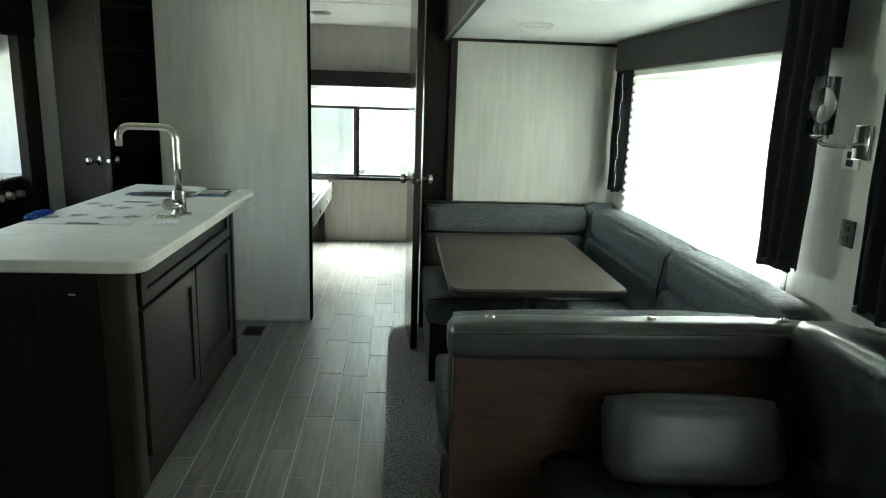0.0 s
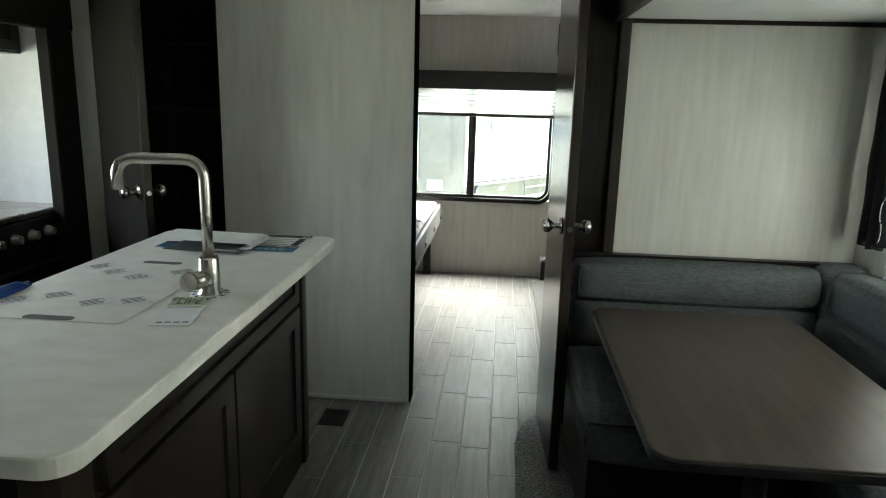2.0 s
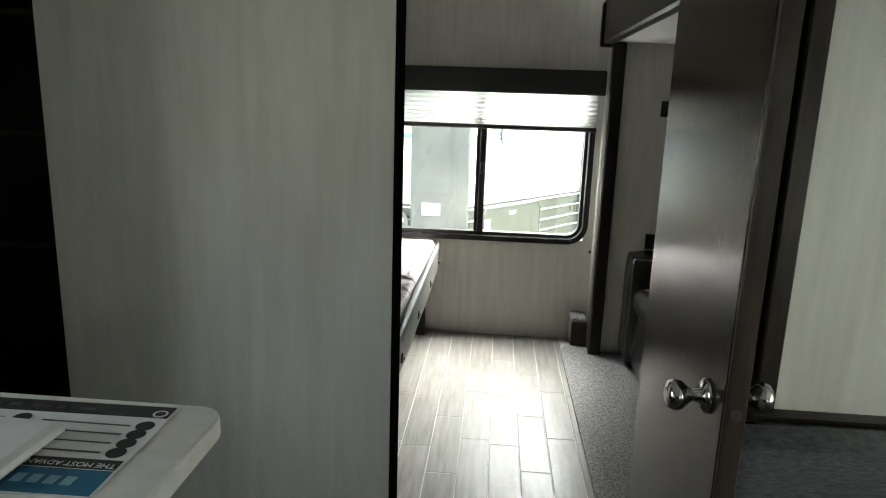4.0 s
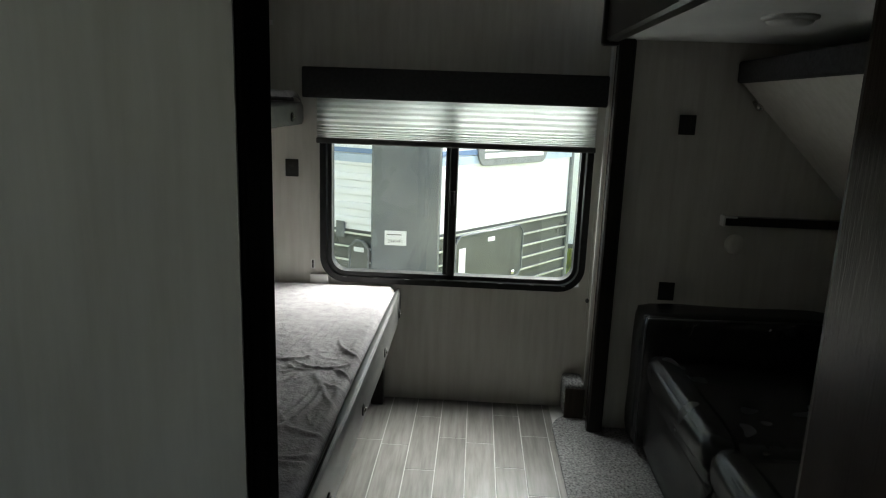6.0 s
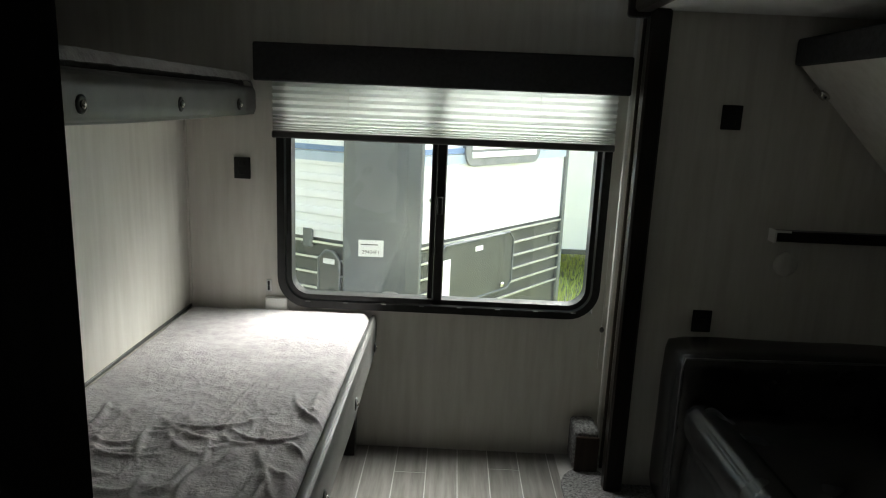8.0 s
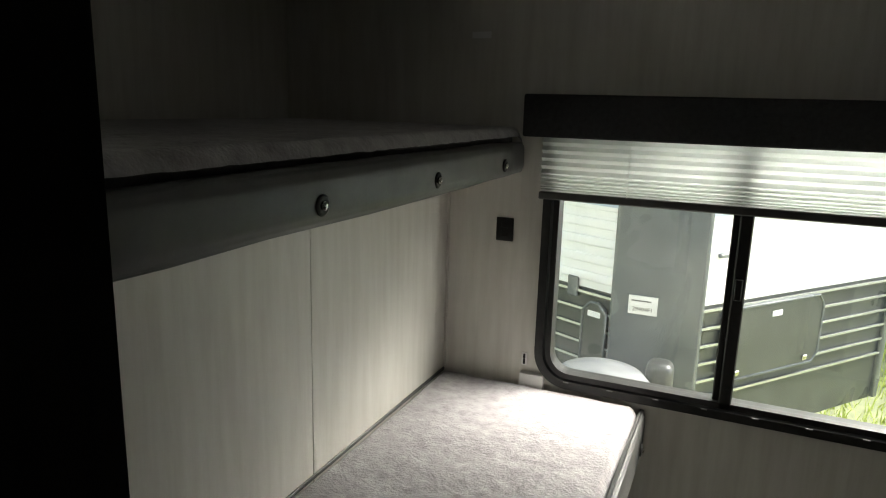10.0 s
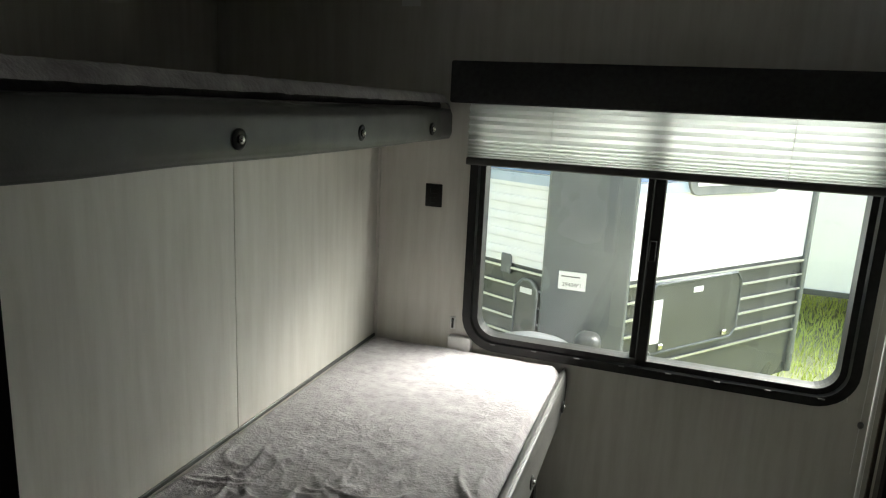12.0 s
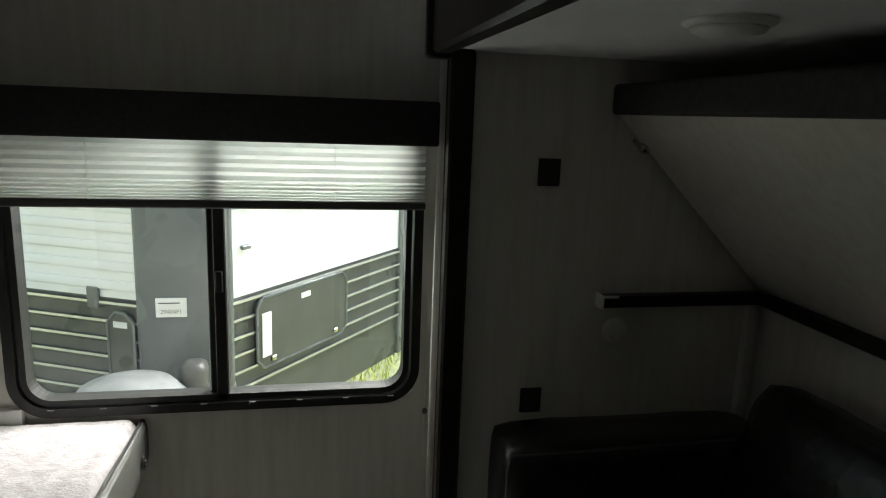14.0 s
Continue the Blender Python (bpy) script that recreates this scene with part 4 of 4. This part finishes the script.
part("side_board", box(0.505, 0.60, 6.875, 6.885, 0.012, 0.165, 0.003), BROWN, cs)


def blanket(x0, x1, y0, y1, z, amp, seed):
    """A plush cover with creases, falling over the front edge."""
    bm = bmesh.new()
    nx, ny = 150, 400
    rows = []
    # long soft folds, running mostly lengthwise across the middle of the cover
    rng = random.Random(int(seed * 10))
    folds = []
    for k in range(70):
        px, py = rng.uniform(x0 + 0.12, x1 - 0.05), y0 + (y1 - y0) * rng.gauss(0.40, 0.10)
        turn, bend, run = rng.gauss(-1.75, 0.45), rng.uniform(-2.6, 2.6), rng.uniform(0.08, 0.32)
        folds.append((px, py, turn, bend, run, rng.uniform(0.004, 0.013), rng.uniform(0.008, 0.013)))
    field = {}
    for px, py, turn, bend, run, tall, wide in folds:
        steps = 40
        for q in range(steps):
            s = q / (steps - 1)
            h = tall * math.sin(math.pi * s) ** 0.6
            i0, j0 = (px - x0) / (x1 - x0) * nx, (py - y0) / (y1 - y0) * ny
            ri, rj = int(3 * wide / (x1 - x0) * nx) + 1, int(3 * wide / (y1 - y0) * ny) + 1
            for i in range(int(i0) - ri, int(i0) + ri + 2):
                for j in range(int(j0) - rj, int(j0) + rj + 2):
                    dx, dy = (i - i0) * (x1 - x0) / nx, (j - j0) * (y1 - y0) / ny
                    g = h * math.exp(-(dx * dx + dy * dy) / (2 * (wide * 0.62) ** 2))
                    if g > field.get((i, j), 0):
                        field[i, j] = g
            px, py, turn = px + math.cos(turn) * run / steps, py + math.sin(turn) * run / steps, turn + bend / steps
    for j in range(ny + 1):
        y = y0 + (y1 - y0) * j / ny
        row = []
        for i in range(nx + 1):
            u = i / nx
            x = x0 + (x1 - x0) * u
            warp = noise.noise(Vector((x * 2.2, y * 1.8, seed))) * 0.3
            mid = y0 + (y1 - y0) * 0.42
            zone = max(0.0, 1 - abs(y - mid) / 0.7) ** 0.7
            gate = min(1, max(0, 0.5 + 1.8 * noise.noise(Vector((x * 6, y * 3.5, seed + 20)))))
            gate2 = min(1, max(0, 0.35 + 1.8 * noise.noise(Vector((x * 6, y * 5, seed + 30)))))
            crease = gate * (1 - abs(noise.noise(Vector((x * 24 + warp * 8, y * 4.5 - x * 4 + warp * 4, seed + 3))))) ** 10
            fold = gate2 * (1 - abs(noise.noise(Vector((x * 20 + y * 13 + warp * 7, y * 7 - x * 10, seed + 9))))) ** 10
            nap = noise.noise(Vector((x * 26, y * 26, seed))) + 0.6 * noise.noise(Vector((x * 70, y * 70, seed)))
            h = amp * zone * (0.007 * crease + 0.005 * fold) + amp * field.get((i, j), 0) + 0.0014 * nap + 0.004 * min(1, amp) * noise.noise(Vector((x * 7, y * 7, seed + 5)))
            d = min(u, 1 - u) * (x1 - x0)
            e = min(y - y0, y1 - y)
            drop = 0.03 * (max(0, 1 - d / 0.03) ** 2 + max(0, 1 - e / 0.03) ** 2)
            row.append(bm.verts.new((x, y, z + h - drop)))
        rows.append(row)
    for a, c in zip(rows, rows[1:]):
        for k in range(nx):
            bm.faces.new((a[k], a[k + 1], c[k + 1], c[k])).smooth = True
    return bm


def hook_button(x, y, z, parent):
    r = part("button", turned([(0.021, 0), (0.021, 0.004), (0.014, 0.006), (0.010, 0.003)], 16, pose(x, y, z, 0, 90, 0)), BLACK, parent, "dark button stud")
    part("stud", turned([(0.008, 0.003), (0.009, 0.009), (0.004, 0.012)], 12, pose(x, y, z, 0, 90, 0)), CHROME, r)


lb = thing("lower_bunk", (-0.73, 6.0, 0.46), "lower bunk fixed to the wall with a grey plush mattress", "bunk bed", "bunk beds")
part("mattress", cushion(-1.095, -0.358, 4.98, 7.015, 0.50, 0.592, 0.03, 0.004), PLUSH, lb)
part("plush_cover", blanket(-1.098, -0.356, 4.98, 7.02, 0.603, 1.0, 1.0), PLUSH, lb, "creased grey plush cover")
part("platform", box(-1.098, -0.356, 4.98, 7.02, 0.46, 0.50, 0.004), WOOD, lb)
part("rail", cushion(-0.354, -0.330, 4.98, 7.02, 0.425, 0.588, 0.012, 0.006), RAIL, lb, "padded grey vinyl rail")
part("rail_piping", piping([(-0.342, 4.98, 0.590), (-0.342, 6.0, 0.591), (-0.342, 7.0, 0.590)], 0.004), BLACK, lb)
for y in (5.38, 5.90, 6.42, 6.93):
    hook_button(-0.325, y, 0.485, lb)
part("leg", box(-0.46, -0.40, 6.93, 6.99, 0.0, 0.46, 0.004), WOOD, lb)
part("leg", box(-0.46, -0.40, 5.0, 5.06, 0.0, 0.46, 0.004), WOOD, lb)
structure("wall_bunk_back", box(-1.15, -1.10, 6.17, 7.03, 0, 1.36, 0, 1, box(-1.15, -1.10, 4.975, 6.167, 0, 1.36, 0)), WALL, "pale streaked vinyl panels behind the lower bunk", "wall")
structure("trim_bunk_corner", box(-1.10, -1.092, 7.02, 7.03, 0.6, 1.36, 0.001), WALL, "thin pale corner bead by the bunk", "trim")
structure("trim_bunk_edge", box(-1.10, -1.093, 4.98, 7.02, 0.592, 0.605, 0.002), RAIL, "thin grey bead along the bunk's back edge", "trim")

ub = thing("upper_bunk", (-1.3, 6.0, 1.34), "upper bunk with a grey plush mattress and buttoned rail", "bunk bed", "bunk beds")
part("platform", box(-1.815, -0.845, 4.98, 7.02, 1.385, 1.42, 0.003), WALL, ub)
part("mattress", cushion(-1.815, -0.85, 4.98, 7.015, 1.42, 1.525, 0.035, 0.006), SHADEPLUSH, ub, "mattress side with its shade put into the colour")
part("plush_cover", blanket(-1.815, -0.822, 4.98, 7.018, 1.534, 0.25, 6.0), PLUSH, ub, "grey plush cover")
part("rail", cushion(-0.845, -0.812, 4.98, 7.012, 1.380, 1.485, 0.016, 0.006), RAIL, ub, "padded grey vinyl rail")
for y in (5.30, 5.80, 6.295, 6.80):
    hook_button(-0.808, y, 1.418, ub)

# folded-up bunk and sofa in the slide-out
fb = thing("folding_bunk", (1.68, 5.9, 1.05), "folding bunk tilted up in the bunk room slide-out", "bunk bed", "bunk beds")
tilt = pose(1.70, 0, 1.075, 0, -45, 0)
part("board", moved(box(-0.012, 0.012, 4.80, 6.785, 0.0, 0.80, 0.003), tilt), WALL, fb, "pale underside board")
part("front_rail", box(1.105, 1.20, 4.80, 6.785, 1.625, 1.715, 0.012, 2), DARKCLOTH, fb, "dark padded rail")
part("mattress", moved(cushion(-0.012, 0.085, 4.82, 6.76, 0.02, 0.74, 0.03), pose(1.72, 0, 1.12, 0, -45, 0)), PLUSH, fb)
part("latch", turned([(0.016, 0), (0.020, 0.005), (0.012, 0.020)], 12, pose(1.185, 6.70, 1.535, 0, -135, 0)), CHROME, fb)
part("latch_arm", tube([(1.185, 6.77, 1.55), (1.18, 6.73, 1.535), (1.19, 6.69, 1.52)], 0.008, 8), CHROME, fb)
br = thing("bunk_support", (1.4, 6.78, 1.05), "dark wooden support rail along the slide-out walls", "rail")
part("rail", box(1.122, 1.70, 6.755, 6.80, 1.02, 1.058, 0.004), WOOD, br)
part("rail", box(1.675, 1.72, 4.80, 6.755, 1.02, 1.058, 0.004), WOOD, br)
part("end_trim", box(1.113, 1.121, 6.750, 6.80, 1.016, 1.062, 0.001, 1, box(1.113, 1.17, 6.748, 6.754, 1.054, 1.062, 0.001)), WHITE, br, "bright bare end trim")
part("corner_post", box(1.655, 1.685, 6.77, 6.80, 0.012, 1.02, 0.003), WALL, br)
wd = thing("round_vent", (1.19, 6.80, 0.93), "pale round plastic cap under the support rail", "cap")
part("cap", turned([(0.045, 0), (0.044, 0.006), (0.034, 0.012), (0.012, 0.015)], 22, pose(1.19, 6.80, 0.93, 90, 0, 0)), WALL, wd)

s2 = thing("leather_sofa", (1.2, 5.8, 0.012), "black leather sofa in the bunk room slide-out", "sofa")
part("base", box(0.84, 1.66, 4.95, 6.72, 0.012, 0.22, 0.008), LEATHER, s2)
for y0, y1 in ((4.97, 5.76), (5.77, 6.53)):
    part("seat_cushion", cushion(0.80, 1.45, y0, y1, 0.30, 0.48, 0.06), LEATHER, s2)
    part("front_roll", cushion(0.775, 0.90, y0, y1, 0.37, 0.505, 0.055, 0.008), LEATHER, s2)
    part("front_panel", cushion(0.80, 0.85, y0, y1, 0.06, 0.35, 0.02), LEATHER, s2)
    part("back_cushion", moved(cushion(-0.09, 0.09, y0, y1, 0, 0.44, 0.07), pose(1.52, 0, 0.42, 0, 12, 0)), LEATHER, s2)
    for k in (0.33, 0.66):
        y = y0 + (y1 - y0) * k
        part("seam", tube([(0.845, y, 0.375), (0.772, y, 0.43), (0.80, y, 0.495), (0.85, y, 0.51)], 0.003, 5), LEATHER, s2)
part("arm", cushion(0.768, 1.62, 6.54, 6.76, 0.05, 0.655, 0.03, 0.008), LEATHER, s2)
part("arm_seam", tube([(0.772, 6.545, 0.08), (0.766, 6.545, 0.60), (0.775, 6.545, 0.645), (1.5, 6.545, 0.656)], 0.004, 6), GREYLEATHER, s2)
part("arm", cushion(0.768, 1.62, 4.78, 4.95, 0.05, 0.655, 0.03, 0.008), LEATHER, s2)

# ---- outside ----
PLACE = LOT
SOIL = surface("worn_turf", (0.19, 0.20, 0.11), (0.30, 0.315, 0.175), 9, rough=0.95, bump=0.5, bump_scale=40, wear=0.4)
GRASS = surface("grass", (0.40, 0.46, 0.09), (0.62, 0.68, 0.20), 14, rough=0.9, bump=0.5, bump_scale=40, wear=0.4)
SIDING = surface("white_siding", (0.80, 0.81, 0.82), (0.86, 0.87, 0.88), 6, (1, 1, 0.3), 0.3, wear=0.08)
GREYSIDE = surface("grey_gelcoat", (0.13, 0.14, 0.145), (0.17, 0.18, 0.185), 5, rough=0.28, wear=0.15)
DARKSIDE = surface("charcoal_siding", (0.065, 0.068, 0.065), (0.09, 0.094, 0.09), 5, rough=0.3, wear=0.2)
STRIPE = surface("blue_stripe", (0.16, 0.24, 0.42), (0.22, 0.32, 0.52), 8, rough=0.35)
COVER = surface("grey_plastic", (0.20, 0.205, 0.21), (0.28, 0.285, 0.29), 9, rough=0.4, wear=0.2)
PALESTRIPE = surface("pale_blue_stripe", (0.42, 0.50, 0.62), (0.50, 0.58, 0.70), 8, rough=0.35)
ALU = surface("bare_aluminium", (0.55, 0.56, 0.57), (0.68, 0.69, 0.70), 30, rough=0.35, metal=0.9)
structure("ground", box(-400, 400, -400, 600, -0.82, -0.75, 0), SOIL, "grass of the sales lot round the trailers", "ground")
bm = bmesh.new()
for k in range(9000):
    x, y = random.uniform(0.3, 3.6), random.uniform(8.6, 14.5)
    if x < 0.9 and y < 10.2:
        continue
    h, a, w = random.uniform(0.05, 0.16), random.uniform(0, 6.28), random.uniform(0.004, 0.009)
    lean = Vector((random.uniform(-0.06, 0.06), random.uniform(-0.06, 0.06), 0))
    d = Vector((math.cos(a) * w, math.sin(a) * w, 0))
    p = Vector((x, y, -0.752))
    v = [bm.verts.new(p - d), bm.verts.new(p + d), bm.verts.new(p + d * 0.6 + lean * 0.4 + Vector((0, 0, h * 0.6))), bm.verts.new(p - d * 0.6 + lean * 0.4 + Vector((0, 0, h * 0.6))), bm.verts.new(p + lean + Vector((0, 0, h)))]
    bm.faces.new((v[0], v[1], v[2], v[3]))
    bm.faces.new((v[3], v[2], v[4]))
tagged(obj("grass_blades", bm, GRASS), "long bright green grass between the trailers", "grass", "", "stuff")

nt_ = thing("travel_trailer", (-0.2, 9.0, -0.75), "white and charcoal travel trailer with a grey nose parked outside", "trailer")


def side_at(p, q):
    """A pose whose x runs along the ground from p to q, and whose -y looks outward."""
    return Matrix.Translation((p[0], p[1], 0)) @ pose(0, 0, 0, 0, 0, math.degrees(math.atan2(q[1] - p[1], q[0] - p[0])))


def trailer_side(name, p, q, smooth_top):
    m = side_at(p, q)
    n = math.hypot(q[0] - p[0], q[1] - p[1])
    wall = part(name, moved(box(0, n, 0, 0.06, 0.62, 2.35, 0), m), SIDING, nt_, "white siding")
    low = part("lower_wall", moved(box(0, n, 0.004, 0.06, -0.16, 0.618, 0), m), DARKSIDE, nt_, "charcoal lower siding")
    step = 0.092
    for k in range(6):
        z = 0.12 + step * k
        part("rib", moved(box(0, n, -0.012, 0.006, z, z + 0.022, 0.005), m), DARKSIDE, low)
        # bright strip on the rib paints in the light along its edge
        part("painted_highlight", moved(box(0, n, -0.014, -0.011, z + 0.010, z + 0.022, 0), m), ALU, low)
    if not smooth_top:
        for k in range(16):
            z = 0.66 + 0.095 * k
            part("rib", moved(box(0, n, -0.012, 0.004, z, z + 0.05, 0.008, 2), m), SIDING, wall)
    part("stripe", moved(box(0, n, -0.016, 0.0, 1.125, 1.155, 0), m), STRIPE, wall, "blue stripe")
    part("stripe", moved(box(0, n, -0.015, 0.0, 1.065, 1.118, 0), m), PALESTRIPE, wall, "pale blue stripe")
    return m, n, wall


L0, L1, R0, R1 = (-2.75, 9.28), (-0.70, 8.36), (-0.257, 8.36), (0.77, 9.63)
ml, nl, left_wall = trailer_side("side_wall", L0, L1, False)
mr, nr, right_wall = trailer_side("front_wall", R0, R1, True)
part("nose_panel", box(-0.71, -0.247, 8.335, 8.42, -0.16, 2.35, 0.02, 3), GREYSIDE, nt_, "flat grey corner panel")
part("corner_trim", moved(box(nr - 0.02, nr + 0.03, -0.02, 0.07, -0.16, 2.35, 0.012, 2), mr), GREYSIDE, nt_)
part("roof", moved(box(-2.6, 3.6, -0.2, 3.2, 2.35, 2.42, 0.02), mr), SIDING, nt_)
part("far_wall", moved(box(nr - 0.02, nr + 0.0, 0.07, 3.0, -0.07, 2.35, 0), mr), SIDING, nt_)


def hatch(m, u0, u1, z0, z1, parent):
    h = part("hatch", moved(moved(slab(u0, u1, z0, z1, -0.022, -0.002, 0.06, 6, 0.003), Matrix(((1, 0, 0, 0), (0, 0, 1, 0), (0, 1, 0, 0), (0, 0, 0, 1)))), m), DARKSIDE, parent, "dark hatch with rounded corners")
    part("seal", moved(tube([(u0 + 0.05, -0.022, z0), (u1 - 0.05, -0.022, z0), (u1, -0.022, z0 + 0.05), (u1, -0.022, z1 - 0.05), (u1 - 0.05, -0.022, z1), (u0 + 0.05, -0.022, z1), (u0, -0.022, z1 - 0.05), (u0, -0.022, z0 + 0.05), (u0 + 0.05, -0.022, z0)], 0.008, 6), m), GREYSIDE, h)
    um = (u0 + u1) / 2
    part("label_patch", moved(box(um - 0.04, um + 0.04, -0.026, -0.022, z1 - 0.075, z1 - 0.045, 0), m), PAPER, h)
    for u in (u0 + 0.12, u1 - 0.12) if u1 - u0 > 0.4 else (u0 + 0.05,):
        part("latch", moved(box(u - 0.018, u + 0.018, -0.035, -0.022, z0 + 0.02, z0 + 0.05, 0.004), m), CHROME, h)
    return h


hatch(mr, 0.155, 0.955, 0.20, 0.585, nt_)
part("notice", moved(box(0.19, 0.26, -0.028, -0.024, 0.26, 0.50, 0), mr), PAPER, nt_, "white paper notice")
hatch(ml, nl - 0.17, nl - 0.02, 0.13, 0.555, nt_)
part("vent", moved(box(nl - 0.29, nl - 0.22, -0.02, 0, 0.56, 0.67, 0.005), ml), GREYSIDE, nt_)
part("door_handle", moved(box(0.06, 0.12, -0.03, -0.005, 0.86, 0.88, 0.004), mr), GREYSIDE, nt_)
nwin = part("window", moved(moved(slab(0.36, 1.22, 1.045, 1.60, -0.03, -0.002, 0.09, 6, 0.004), Matrix(((1, 0, 0, 0), (0, 0, 1, 0), (0, 1, 0, 0), (0, 0, 0, 1)))), mr), COVER, nt_, "window with closed white blind")
for k in range(9):
    part("blind_slat", moved(box(0.42, 1.16, -0.036, -0.028, 1.095 + 0.05 * k, 1.130 + 0.05 * k, 0.003), mr), SIDING, nwin)
nwin2 = part("window", moved(box(nl - 1.15, nl - 0.42, -0.03, 0, 1.22, 1.75, 0.03, 3), ml), ALU, nt_)
note = thing("taped_paper", (-0.54, 8.33, 0.58), "white paper sheet with handwriting taped to the trailer nose", "paper")
part("sheet", box(-0.614, -0.468, 8.326, 8.332, 0.545, 0.640, 0), PAPER, note)
words("29404F1", 0.030, pose(-0.541, 8.325, 0.562, 90, 0, 0), RAIL, note, "faint grey handwriting")
part("print_line", box(-0.60, -0.50, 8.324, 8.326, 0.612, 0.618, 0), RAIL, note)
pc = thing("propane_cover", (-0.66, 7.92, -0.75), "pale grey dome-topped propane tank cover", "tank cover")
part("shell", turned([(0.29, -0.75), (0.30, 0.16), (0.275, 0.27), (0.20, 0.352), (0.09, 0.392), (0.02, 0.397)], 36, Matrix.Translation((-0.66, 7.95, 0))), COVER, pc)
part("rim", turned([(0.312, 0.15), (0.318, 0.16), (0.318, 0.18), (0.31, 0.19)], 36, Matrix.Translation((-0.66, 7.95, 0))), RAIL, pc)
jk = thing("tongue_jack", (-0.41, 8.12, -0.75), "grey electric tongue jack in front of the trailer", "jack")
part("head", box(-0.475, -0.345, 8.06, 8.20, 0.16, 0.395, 0.045, 4), RAIL, jk)
part("tube", tube([(-0.41, 8.13, -0.745), (-0.41, 8.13, 0.18)], 0.035, 14), STEEL, jk)
ft = thing("travel_trailer", (4.0, 14.0, -0.75), "white travel trailer standing farther off on the grass", "trailer")
part("body", box(0.9, 8.5, 12.8, 15.2, -0.35, 2.4, 0.05, 3), SIDING, ft)
part("skirt_trim", box(0.9, 8.5, 12.77, 12.8, -0.36, -0.30, 0.004), DARKSIDE, ft)
for x in (4.2, 5.0):
    part("wheel", tube([(x, 13.0, -0.42), (x, 12.75, -0.42)], 0.33, 24), BLACK, ft)

# ---- floor planks, one by one ----
PLACE = FRONT
fl_ob = bpy.data.objects["floor"]
wide, long_, gap = 0.129, 0.4975, 0.004
me_full = None
offsets = {}
for c in range(-16, 4):
    x0 = 0.005 + wide * c
    off = (0.37 * c * long_ + 0.11 * (c % 3)) % long_
    r = -8
    while True:
        y0 = 3.755 + long_ * r + off
        r += 1
        if y0 > 7.18:
            break
        ya, yb = max(y0, -0.6), min(y0 + long_, 7.182)
        xa, xb = x0, min(x0 + wide, 0.43 if yb > 4.4 else 0.25)
        if yb - ya < 0.03 or xb - xa < 0.02 or (yb < 2.4 and xb < -1.3):
            continue
        if yb - ya > long_ - 1e-4 and xb - xa > wide - 1e-4:
            if me_full is None:
                b = box(gap / 2, wide - gap / 2, gap / 2, long_ - gap / 2, -0.006, 0.0, 0.0012)
                me_full = bpy.data.meshes.new("plank")
                b.to_mesh(me_full)
                b.free()
                me_full.materials.append(PLANK)
            ob = new("plank", me_full)
        else:
            ob = obj("plank", box(gap / 2, xb - xa - gap / 2, gap / 2, yb - ya - gap / 2, -0.006, 0.0, 0.0012), PLANK)
        ob.location = (xa, ya, 0)
        ob.parent = fl_ob
